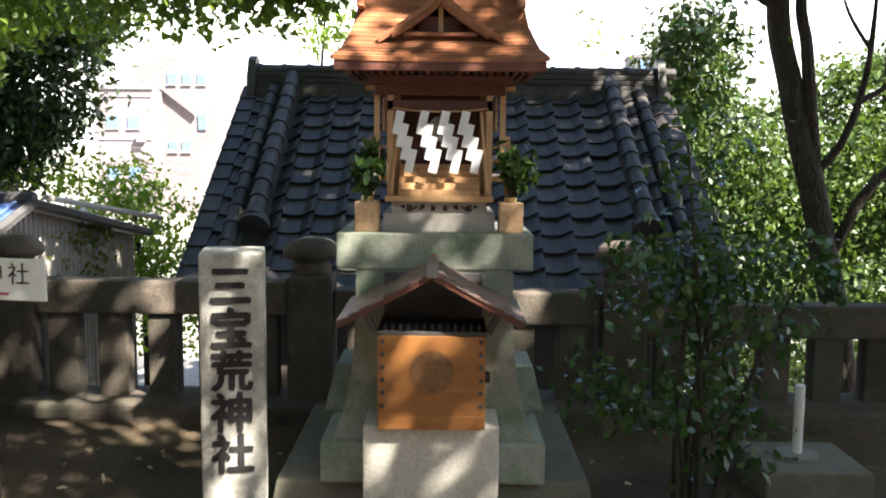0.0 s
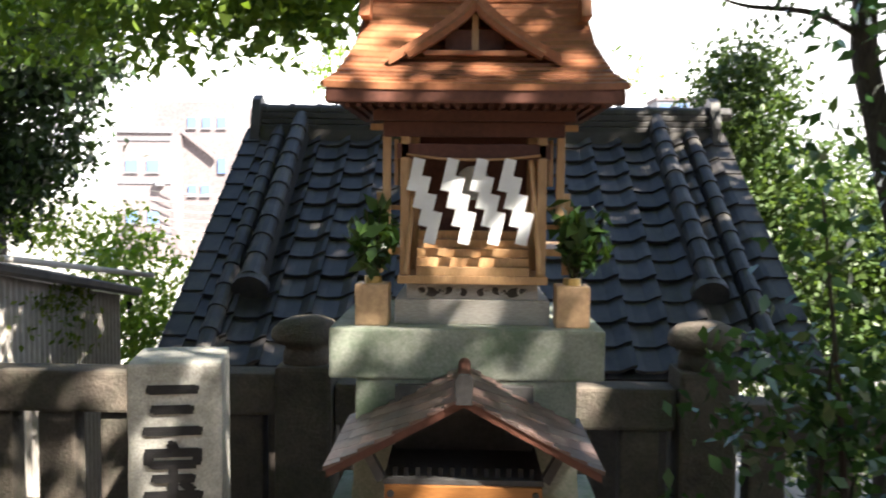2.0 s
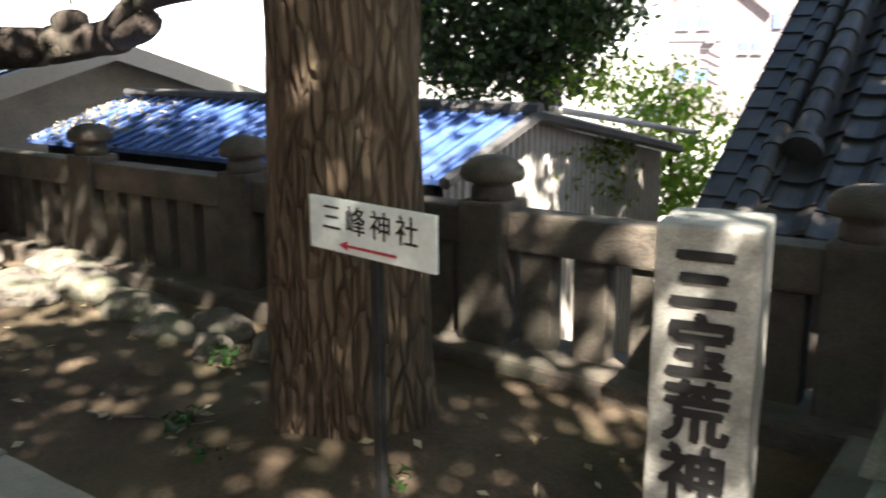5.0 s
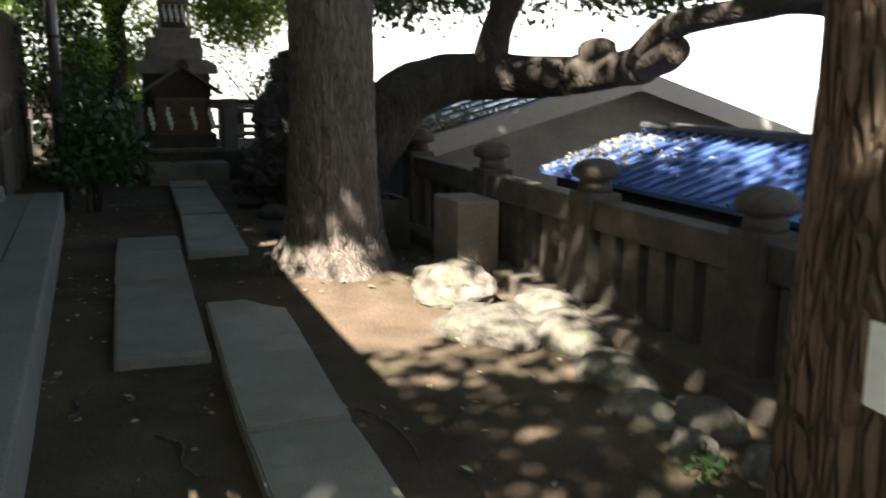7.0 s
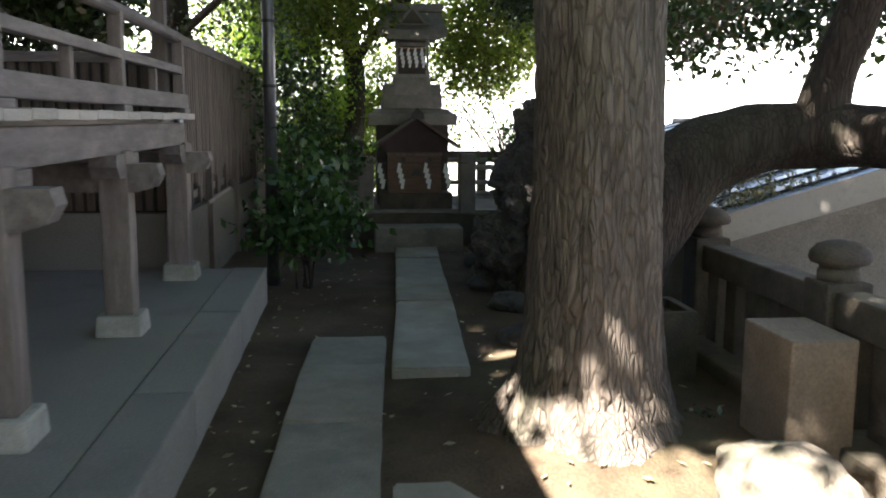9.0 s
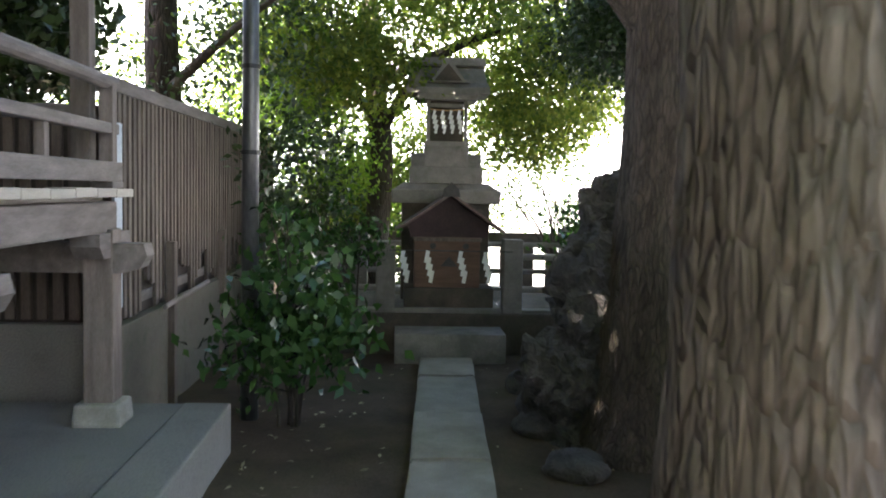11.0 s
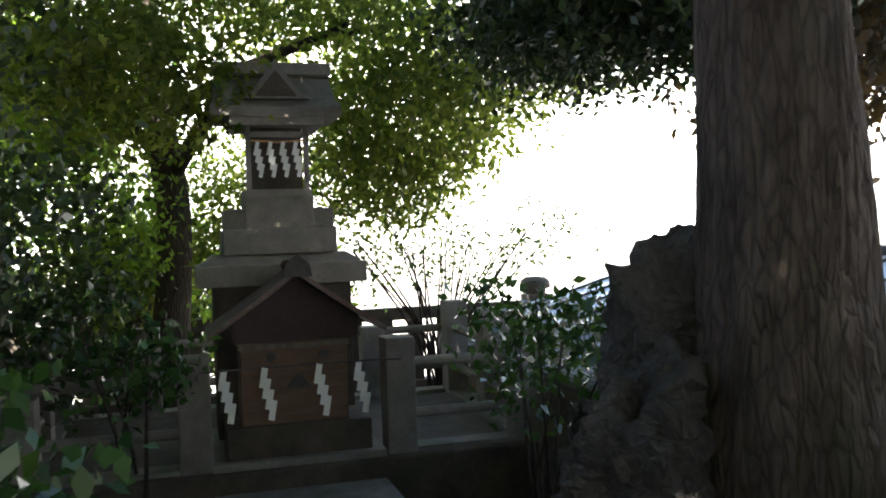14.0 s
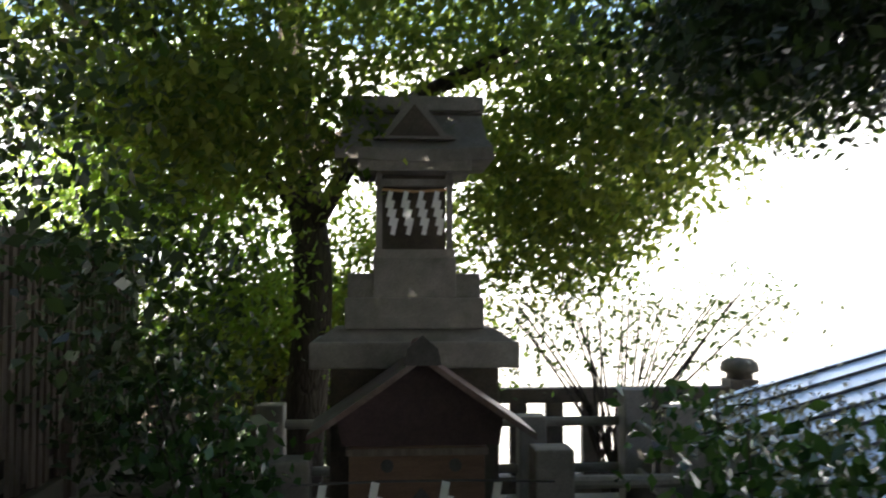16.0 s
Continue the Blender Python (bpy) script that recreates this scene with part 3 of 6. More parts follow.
def wooden_shrine():
    s = thing("wooden_shrine", (-0.045, 3.76, 1.16), "small cedar shrine with a red-brown board roof on stone", "shrine")
    part("sill_block", slab(-0.235, 0.235, -0.06, 0.42, 0, 0.075, 0.004), PALEWOOD, s, "pale grey weathered sill")
    bm = slab(-0.20, 0.20, -0.045, -0.030, 0.075, 0.125, 0.003)
    fret = part("fretwork_panel", bm, PALEWOOD, s)
    for sx in (-1, 1):
        # Flat dark ovals on the panel stand for shade inside carved hollows.
        for c, w, h2, tilt in ((0.135, 0.030, 0.011, 0.25), (0.078, 0.020, 0.008, -0.5), (0.030, 0.016, 0.009, 0.6), (0.105, 0.012, 0.007, -0.3)):
            bm = bmesh.new()
            pts = []
            for a in np.linspace(0, 6.2832, 13)[:-1]:
                u, v = w * math.cos(a), h2 * math.sin(a) * (1.2 - 0.6 * math.cos(a))
                pts.append((sx * (c + u * math.cos(tilt) - v * math.sin(tilt)), 0.099 + u * math.sin(tilt) + v * math.cos(tilt)))
            prism(bm, pts, "y", -0.0475, -0.0452)
            part("carved_hollow", bm, TIMBER_SHADE, fret)
        for c, r in ((0.152, 0.020), (0.092, 0.015), (0.045, 0.013)):
            bm = bmesh.new()
            pts = [(sx * (c + r * (1 - a / 9) * math.cos(a)), -0.050, 0.10 + r * (1 - a / 9) * math.sin(a)) for a in np.linspace(0, 6, 14)]
            tube(bm, pts, 0.004, 6)
            part("scroll", bm, PALEWOOD, fret)
    part("porch_floor", slab(-0.225, 0.225, -0.085, 0.40, 0.125, 0.15, 0.003), CEDAR, s)
    for k in range(5):
        part("stair_tread", slab(-0.17, 0.17, -0.08 + 0.028 * k, -0.045 + 0.028 * k, 0.15 + 0.026 * k, 0.176 + 0.026 * k, 0.002), CEDAR, s)
    # Back wall, lintels and eave underside take a far darker red than the roof.
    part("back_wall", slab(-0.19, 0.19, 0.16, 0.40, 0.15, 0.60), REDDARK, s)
    for sx in (-1, 1):
        part("front_post", slab(sx * 0.205 - 0.014, sx * 0.205 + 0.014, -0.075, -0.047, 0.15, 0.60, 0.003), CEDAR_UP, s)
        part("corner_post", slab(sx * 0.19 - 0.017, sx * 0.19 + 0.017, 0.13, 0.165, 0.15, 0.60, 0.003), CEDAR_UP, s)
        part("side_panel", slab(sx * 0.235 - 0.006, sx * 0.235 + 0.006, -0.03, 0.14, 0.42, 0.56, 0.002), CEDAR_UP, s)
        part("rail_post", slab(sx * 0.285 - 0.011, sx * 0.285 + 0.011, -0.02, 0.002, 0.15, 0.40, 0.003), CEDAR_UP, s)
        part("outer_post", slab(sx * 0.262 - 0.012, sx * 0.262 + 0.012, -0.05, -0.026, 0.30, 0.64, 0.003), CEDAR_UP, s)
        part("bracket_arm", slab(sx * 0.262 - 0.05, sx * 0.262 + 0.05, -0.055, -0.03, 0.585, 0.605, 0.003), CEDAR, s)
        for z in (0.29, 0.345):
            part("side_rail", slab(min(sx * 0.19, sx * 0.305), max(sx * 0.19, sx * 0.305), -0.022, -0.006, z, z + 0.014, 0.002), CEDAR, s)
        part("side_floor", slab(min(sx * 0.2, sx * 0.31), max(sx * 0.2, sx * 0.31), -0.05, 0.36, 0.21, 0.232, 0.002), CEDAR, s)
        bm = bmesh.new()
        tube(bm, [(sx * 0.200, -0.09, 0.16), (sx * 0.17, -0.05, 0.52)], 0.007, 8)
        part("slanted_rail", bm, CEDAR_UP, s)
    part("lintel", slab(-0.23, 0.23, -0.075, -0.045, 0.50, 0.545, 0.003), REDDARK, s)
    part("upper_lintel", slab(-0.27, 0.27, -0.08, -0.05, 0.565, 0.61, 0.003), REDDARK, s)
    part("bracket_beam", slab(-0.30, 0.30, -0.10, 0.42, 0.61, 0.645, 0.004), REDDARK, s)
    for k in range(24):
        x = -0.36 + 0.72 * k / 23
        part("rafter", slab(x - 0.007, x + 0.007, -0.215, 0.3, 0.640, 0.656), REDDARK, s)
    bm = bmesh.new()
    tube(bm, [(0.0, 0.125, 0.43), (0.0, 0.14, 0.43)], 0.055, 24)
    part("mirror", bm, MIRROR, s, "round polished metal mirror", smooth=False)
    bm = bmesh.new()
    tube(bm, [(-0.2, -0.08, 0.512), (-0.1, -0.085, 0.500), (0.0, -0.087, 0.497), (0.1, -0.085, 0.500), (0.2, -0.08, 0.512)], 0.004, 6)
    part("rope", bm, CEDAR, s)
    for k, x in enumerate((-0.177, -0.077, 0.010, 0.0925)):
        shide(s, pose(x, -0.093 - 0.003 * k, 0.503, 0, 0, 2 * k - 3), 0.258, 0.034, 0.0175)
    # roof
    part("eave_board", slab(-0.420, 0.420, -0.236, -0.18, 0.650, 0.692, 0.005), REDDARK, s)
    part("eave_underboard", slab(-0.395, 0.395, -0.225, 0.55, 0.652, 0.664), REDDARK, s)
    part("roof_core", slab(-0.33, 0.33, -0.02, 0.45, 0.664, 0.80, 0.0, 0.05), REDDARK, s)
    curved_roof_rows(s, "roof_board", REDWOOD, 0.425, 0.335, -0.24, 0.685, 0.17, 1.03, 15, 0.045, 0.010, 0.008)
    back = new("rear_slope")
    back.parent = s
    curved_roof_rows(back, "roof_board", REDWOOD, 0.425, 0.335, 0.58, 0.685, 0.17, 1.03, 15, 0.045, 0.010, 0.008)
    part("ridge_box", slab(-0.36, 0.36, 0.125, 0.215, 1.00, 1.13, 0.008), REDWOOD, s)
    part("ridge_plank", slab(-0.39, 0.39, 0.10, 0.24, 1.13, 1.15, 0.006), REDWOOD, s)
    for sx in (-1, 1):
        bm = bmesh.new()
        prism(bm, [(-0.03, 0.93), (0.055, 0.93), (0.06, 1.0), (0.10, 1.02), (0.10, 1.22), (0.04, 1.22), (0.03, 1.04)], "x", sx * 0.335 - 0.016, sx * 0.335 + 0.016)
        part("verge_tail", bm, REDWOOD, s)
        bm = bmesh.new()
        pts = [(sx * x, y, z) for x, y, z in ((0.425, -0.235, 0.70), (0.395, -0.12, 0.745), (0.36, 0.02, 0.85), (0.34, 0.16, 1.0))]
        tube(bm, pts, 0.010, 8)
        part("verge_roll", bm, REDWOOD, s)
    # small gable on the front slope
    gable = part("gable_panel", slab(-0.09, 0.09, -0.045, -0.028, 0.815, 0.885, 0.0, 0.0), REDDARK, s)
    for sx in (-1, 1):
        bm = bmesh.new()
        n = 12
        rows = []
        for i in range(n + 1):
            f = i / n
            x = sx * 0.25 * f
            z = 0.985 - 0.205 * f ** 0.72
            rows.append([bm.verts.new((x, y, z + dz)) for y, dz in ((-0.105 - 0.03 * f, 0.018), (0.12 - 0.16 * f, 0.018), (0.12 - 0.16 * f, -0.004), (-0.105 - 0.03 * f, -0.012))])
        for a, b in zip(rows, rows[1:]):
            for k in range(4):
                bm.faces.new((a[k], a[(k + 1) % 4], b[(k + 1) % 4], b[k]))
        bm.faces.new(rows[0])
        bm.faces.new(rows[-1])
        bmesh.ops.recalc_face_normals(bm, faces=bm.faces[:])
        part("gable_slope", bm, REDWOOD, s)
        bm = bmesh.new()
        pts = [(sx * 0.20 * f, -0.095 - 0.025 * f, 0.955 - 0.155 * f ** 0.75) for f in np.linspace(0, 1, 9)]
        tube(bm, pts, [0.017] * 9, 6)
        part("barge_board", bm, REDWOOD, s)
    part("gable_sill", slab(-0.15, 0.15, -0.11, -0.04, 0.80, 0.815, 0.002), REDWOOD, s)
    part("gable_strut", slab(-0.01, 0.01, -0.055, -0.045, 0.815, 0.93, 0.002), CEDAR_UP, s)
    part("gable_back", slab(-0.12, 0.12, -0.035, 0.10, 0.79, 0.86, 0.0, 0.03), REDDARK, gable)


def sakaki_vase(x, seed):
    v = thing("flower_vase", (x, 3.70, 1.16), "square tan wooden vase holding dark green sakaki sprigs", "vase", "vases on the capstone")
    part("body", slab(-0.05, 0.05, -0.05, 0.05, 0, 0.125, 0.005), VASEWOOD, v)
    bm = bmesh.new()
    tube(bm, [(0, 0, 0.125), (0, 0, 0.145)], 0.026, 16)
    part("collar", bm, BRASS, v, "brass collar")
    rng = np.random.default_rng(seed)
    bm = bmesh.new()
    pts = []
    for k in range(13):
        a = rng.uniform(0, 6.28)
        t = (math.cos(a) * rng.uniform(0.02, 0.10), math.sin(a) * 0.05, rng.uniform(0.24, 0.36))
        tube(bm, [(0, 0, 0.13), (t[0] * 0.5, t[1] * 0.5, t[2] * 0.65), t], 0.002, 5)
        for f in np.linspace(0.35, 1, 16):
            pts.append((t[0] * f, t[1] * f, 0.13 + (t[2] - 0.13) * f))
    part("stem", bm, BARKDARK, v)
    pts = np.array(pts) + rng.normal(size=(len(pts), 3)) * 0.016
    leaf_mesh("sprig", pts, 0.072, SAKAKI, v, rng, droop=-0.6, width=0.45)


def offering_box():
    b = thing("offering_box", (-0.065, 3.30, 0), "honey-coloured wooden offering box with a little shingled roof", "offering box")
    part("concrete_block", slab(-0.265, 0.265, 0.02, 0.42, -0.02, 0.435, 0.008), PLASTER, b, "pale concrete block")
    part("front_board", slab(-0.205, 0.205, -0.02, 0.0, 0.455, 0.80, 0.003), BOXWOOD, b)
    part("body", slab(-0.20, 0.20, 0.0, 0.30, 0.437, 0.80, 0.003), BOXWOOD, b)
    part("base_strip", slab(-0.205, 0.205, -0.026, -0.004, 0.437, 0.49, 0.004), BOXWOOD, b)
    bm = bmesh.new()
    tube(bm, [(0, -0.0205, 0.66), (0, -0.023, 0.66)], 0.085, 28)
    part("crest", bm, surface("faded_crest", (0.13, 0.065, 0.028), (0.22, 0.105, 0.04), rough=0.6, bump=0.1), b)
    for sx in (-1, 1):
        for k in range(6):
            bm = bmesh.new()
            tube(bm, [(sx * 0.188, -0.020, 0.53 + 0.05 * k), (sx * 0.188, -0.028, 0.53 + 0.05 * k)], 0.009, 10)
            part("stud", bm, DARKTRIM, b)
    bm = bmesh.new()
    box(bm, 0.20, 0.225, 0.02, 0.05, 0.61, 0.65, 0.004)
    part("padlock", bm, BLACKMETAL, b)
    part("slot_board", slab(-0.21, 0.21, -0.01, 0.30, 0.80, 0.815, 0.002), DARKTRIM, b)
    # Bars coloured black to hide them in the dark under the roof.
    for k in range(13):
        x = -0.18 + 0.03 * k
        part("grille_bar", slab(x - 0.006, x + 0.006, 0.012, 0.025, 0.80, 0.84, 0.002), INK, b)
    part("rear_board", slab(-0.2, 0.2, 0.26, 0.29, 0.80, 1.0), DARKTRIM, b)
    for sx in (-1, 1):
        bm = bmesh.new()
        prism(bm, [(sx * 0.205, 0.815), (sx * 0.25, 0.895), (sx * 0.265, 0.875), (sx * 0.225, 0.80)], "y", 0.0, 0.03)
        part("corner_bracket", bm, DARKTRIM, b)
        # deck under the shingles, then shingle pieces row by row
        def at(f):
            x = sx * 0.345 * f
            return x, 1.05 - 0.185 * f
        bm = bmesh.new()
        rows = [[bm.verts.new((at(i / 8)[0], y, at(i / 8)[1] - dz)) for y, dz in ((-0.10, 0.0), (0.40, 0.0), (0.40, 0.022), (-0.10, 0.022))] for i in range(9)]
        for p, q in zip(rows, rows[1:]):
            for k in range(4):
                bm.faces.new((p[k], p[(k + 1) % 4], q[(k + 1) % 4], q[k]))
        bm.faces.new(rows[0])
        bm.faces.new(rows[-1])
        bmesh.ops.recalc_face_normals(bm, faces=bm.faces[:])
        part("roof_deck", bm, REDDARK, b)
        for r in range(8):
            f0, f1 = r / 8, min(1.03, (r + 1.15) / 8)
            cells = 6
            for c in range(cells + 1):
                y0 = -0.105 + 0.51 * (c - (0.5 if r % 2 else 0)) / cells
                y1 = min(0.405, y0 + 0.51 / cells - 0.004)
                y0 = max(-0.105, y0)
                if y1 - y0 < 0.01:
                    continue
                (xa, za), (xb, zb) = at(f0), at(f1)
                bm = bmesh.new()
                hi = [bm.verts.new(v) for v in ((xa, y0, za + 0.004), (xa, y1, za + 0.004), (xb, y1, zb + 0.013), (xb, y0, zb + 0.013))]
                lo = [bm.verts.new(v) for v in ((xa, y0, za), (xa, y1, za), (xb, y1, zb + 0.001), (xb, y0, zb + 0.001))]
                bm.faces.new(hi)
                for i in range(4):
                    bm.faces.new((hi[i], lo[i], lo[(i + 1) % 4], hi[(i + 1) % 4]))
                bmesh.ops.recalc_face_normals(bm, faces=bm.faces[:])
                part("shingle", bm, SHINGLE, b)
    bm = bmesh.new()
    tube(bm, [(0, -0.115, 1.06), (0, 0.41, 1.06)], 0.018, 12)
    part("ridge_roll", bm, REDDARK, b)
    bm = bmesh.new()
    prism(bm, [(-0.02, 1.04), (0.02, 1.04), (0.022, 1.10), (0.012, 1.115), (-0.012, 1.115), (-0.022, 1.10)], "y", -0.125, -0.105)
    part("ridge_end", bm, DARKTRIM, b)


# ---- tiled roof house beyond the fence ----
def tiled_house():
    h = thing("tiled_house", (0, 0, 0), "low house with a dark glazed pantile roof beyond the fence", "house")
    ey, ez, ry, rz = 6.75, 0.40, 9.30, 2.08
    x0, x1 = -1.95, 2.12
    part("wall", slab(x0 + 0.35, x1 - 0.35, 7.15, 11.6, -2.3, 0.62), TIMBER_SHADE, h)
    for sx in (x0 + 0.35, x1 - 0.35):
        bm = bmesh.new()
        prism(bm, [(7.15, 0.62), (11.45, 0.62), (9.3, 2.0)], "x", sx - 0.08, sx + 0.08)
        part("gable_wall", bm, STUCCO, h)
    slope = math.hypot(ry - ey, rz - ez)
    u = Vector((0, (ry - ey) / slope, (rz - ez) / slope))
    nrm = Vector((0, -u.z, u.y))
    bm = bmesh.new()
    for side in (1, -1):
        def m(v):
            return v if side == 1 else Vector((v.x, 2 * ry - v.y, v.z))
        lo = [bm.verts.new(m(Vector((x, ey, ez - 0.05)))) for x in (x0, x1)]
        hi = [bm.verts.new(m(Vector((x, ry, rz - 0.05)))) for x in (x1, x0)]
        bm.faces.new(lo + hi)
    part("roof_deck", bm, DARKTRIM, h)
    part("rear_roof", _rear(x0, x1, ey, ez, ry, rz), TILE, h)
    # pantiles: a wave across, lapped row on row
    w, rows = 0.272, 13
    cols = round((x1 - x0) / w)
    w = (x1 - x0) / cols
    bm = bmesh.new()
    n = 8
    step = slope / rows
    prof = []
    for i in range(n + 1):
        t = i / n
        prof.append((t * w * 1.04, 0.058 * (0.5 - 0.5 * math.cos(2 * math.pi * min(1, max(0, (t - 0.55) / 0.45)) * 0.5)) if t > 0.55 else 0.014 * math.cos(math.pi * t / 0.55) ** 2 * (1 if t < 0.275 else 0.3)))
    lo = []
    for s, lift in ((-0.03, 0.030), (step, 0.0)):
        lo.append([bm.verts.new(Vector((p, 0, 0)) + u * s + nrm * (d + lift)) for p, d in prof])
    front = [bm.verts.new(Vector((p, 0, 0)) + u * -0.03 + nrm * (d + 0.004)) for p, d in prof]
    for i in range(n):
        bm.faces.new((lo[0][i], lo[0][i + 1], lo[1][i + 1], lo[1][i]))
        bm.faces.new((front[i], front[i + 1], lo[0][i + 1], lo[0][i]))
    bmesh.ops.recalc_face_normals(bm, faces=bm.faces[:])
    first = part("roof_tile", bm, TILE, h, smooth=False)
    count = 0
    for r in range(rows):
        for c in range(cols):
            if count == 0:
                t = first
            else:
                t = new("roof_tile", first.data)
                t.parent = h
            t.location = Vector((x0 + c * w, ey, ez)) + u * (step * r) + nrm * (0.004 * math.sin(c * 7 + r * 3))
            count += 1
    # descending ridges of round cover tiles
    def cover_line(x, s0, s1, r, lift, cap):
        base = part("ridge_bed", slab(0, 0.01, 0, 0.01, 0, 0.01), TILE, h)
        bm = bmesh.new()
        p0 = Vector((x, ey, ez)) + u * s0 + nrm * 0.03
        p1 = Vector((x, ey, ez)) + u * s1 + nrm * 0.03
        q = [(-r * 1.15, 0), (r * 1.15, 0), (r * 1.0, lift), (-r * 1.0, lift)]
        a = [bm.verts.new(p0 + Vector((k, 0, 0)) + nrm * d) for k, d in q]
        b = [bm.verts.new(p1 + Vector((k, 0, 0)) + nrm * d) for k, d in q]
        bm.faces.new(a)
        bm.faces.new(b[::-1])
        for i in range(4):
            bm.faces.new((a[i], b[i], b[(i + 1) % 4], a[(i + 1) % 4]))
        bmesh.ops.recalc_face_normals(bm, faces=bm.faces[:])
        bm.to_mesh(base.data)
        bm.free()
        k = s0
        while k < s1 - 0.05:
            bm = bmesh.new()
            c0 = Vector((x, ey, ez)) + u * k + nrm * (0.03 + lift)
            tube(bm, [c0, c0 + u * 0.05, c0 + u * 0.055, c0 + u * 0.27], [r * 1.12, r * 1.12, r, r * 0.93], 14)
            part("cover_tile", bm, TILE, h, smooth=False)
            k += 0.235
        if cap:
            c0 = Vector((x, ey, ez)) + u * (s0 - 0.05) + nrm * 0.08
            bm = bmesh.new()
            tube(bm, [c0, c0 + u * 0.07], r * 1.75, 18)
            part("ridge_end_tile", bm, TILE, h)
    for x in (-1.6, 1.66):
        cover_line(x, 0.72, slope - 0.1, 0.075, 0.11, True)
    for x in (x0 + 0.16, x1 - 0.16):
        cover_line(x, 0.0, slope - 0.05, 0.065, 0.03, False)
    # verge tiles hang over the gable edge
    for x, sx in ((x0 - 0.02, -1), (x1 + 0.02, 1)):
        for r in range(rows):
            p = Vector((x, ey, ez)) + u * (step * r)
            bm = bmesh.new()
            box(bm, -0.13 if sx < 0 else -0.02, 0.02 if sx < 0 else 0.13, 0, step * 1.1, -0.02, 0.02)
            box(bm, -0.145 if sx < 0 else 0.115, -0.115 if sx < 0 else 0.145, 0, step * 1.1, -0.13, 0.02)
            mt = Matrix.Translation(p + nrm * 0.03) @ Matrix.Rotation(math.atan2(u.z, u.y) - 0.06, 4, "X")
            bmesh.ops.transform(bm, matrix=mt, verts=bm.verts[:])
            part("verge_tile", bm, TILE, h)
    # main ridge: stacked courses, a row of round tiles, end ornaments
    part("ridge_bed", slab(x0 - 0.01, x1 + 0.01, ry - 0.16, ry + 0.16, rz - 0.14, rz + 0.025), TILE, h)
    for k in range(3):
        part("ridge_course", slab(x0 - 0.02, x1 + 0.02, ry - 0.13 + 0.014 * k, ry + 0.13 - 0.014 * k, rz + 0.02 + 0.055 * k, rz + 0.068 + 0.055 * k, 0.008), TILE, h)
    k = x0 - 0.02
    while k < x1 - 0.02:
        bm = bmesh.new()
        tube(bm, [(k, ry, rz + 0.20), (k + 0.05, ry, rz + 0.20), (k + 0.055, ry, rz + 0.20), (k + 0.28, ry, rz + 0.20)], [0.075, 0.075, 0.066, 0.062], 12)
        part("ridge_tile", bm, TILE, h)
        k += 0.252
    for x in (x0 - 0.06, x1 + 0.06):
        bm = bmesh.new()
        prism(bm, [(ry - 0.20, rz - 0.10), (ry + 0.20, rz - 0.10), (ry + 0.17, rz + 0.12), (ry + 0.10, rz + 0.30), (ry, rz + 0.35), (ry - 0.10, rz + 0.30), (ry - 0.17, rz + 0.12)], "x", x - 0.04, x + 0.04)
        part("end_ornament", bm, TILE, h)


def _rear(x0, x1, ey, ez, ry, rz):
    bm = bmesh.new()
    v = [bm.verts.new(p) for p in ((x0, ry, rz), (x1, ry, rz), (x1, 2 * ry - ey, ez), (x0, 2 * ry - ey, ez))]
    w = [bm.verts.new((q.co.x, q.co.y, q.co.z - 0.06)) for q in v]
    bm.faces.new(v)
    bm.faces.new(w[::-1])
    for i in range(4):
        bm.faces.new((v[i], w[i], w[(i + 1) % 4], v[(i + 1) % 4]))
    bmesh.ops.recalc_face_normals(bm, faces=bm.faces[:])
    return bm


# ---- sheds and houses beyond the fence ----
def sheet(bm, p, q, r, s, thick=0.03):
    """A sloping sheet with corners p, q, r, s and a thickness below it."""
    v = [bm.verts.new(c) for c in (p, q, r, s)]
    w = [bm.verts.new(Vector(c) - Vector((0, 0, thick))) for c in (p, q, r, s)]
    bm.faces.new(v)
    bm.faces.new(w[::-1])
    for i in range(4):
        bm.faces.new((v[i], w[i], w[(i + 1) % 4], v[(i + 1) % 4]))
    bmesh.ops.recalc_face_normals(bm, faces=bm.faces[:])


def ribs(parent, a, b, c, d, n, r, material, name="seam"):
    """n ribs on a slope: from the eave line a-b up to the ridge line c-d."""
    for k in range(n):
        f = (k + 0.5) / n
        p, q = Vector(a).lerp(Vector(b), f), Vector(c).lerp(Vector(d), f)
        bm = bmesh.new()
        tube(bm, [p + Vector((0, 0, r)), q + Vector((0, 0, r))], r, 6)
        part(name, bm, material, parent)


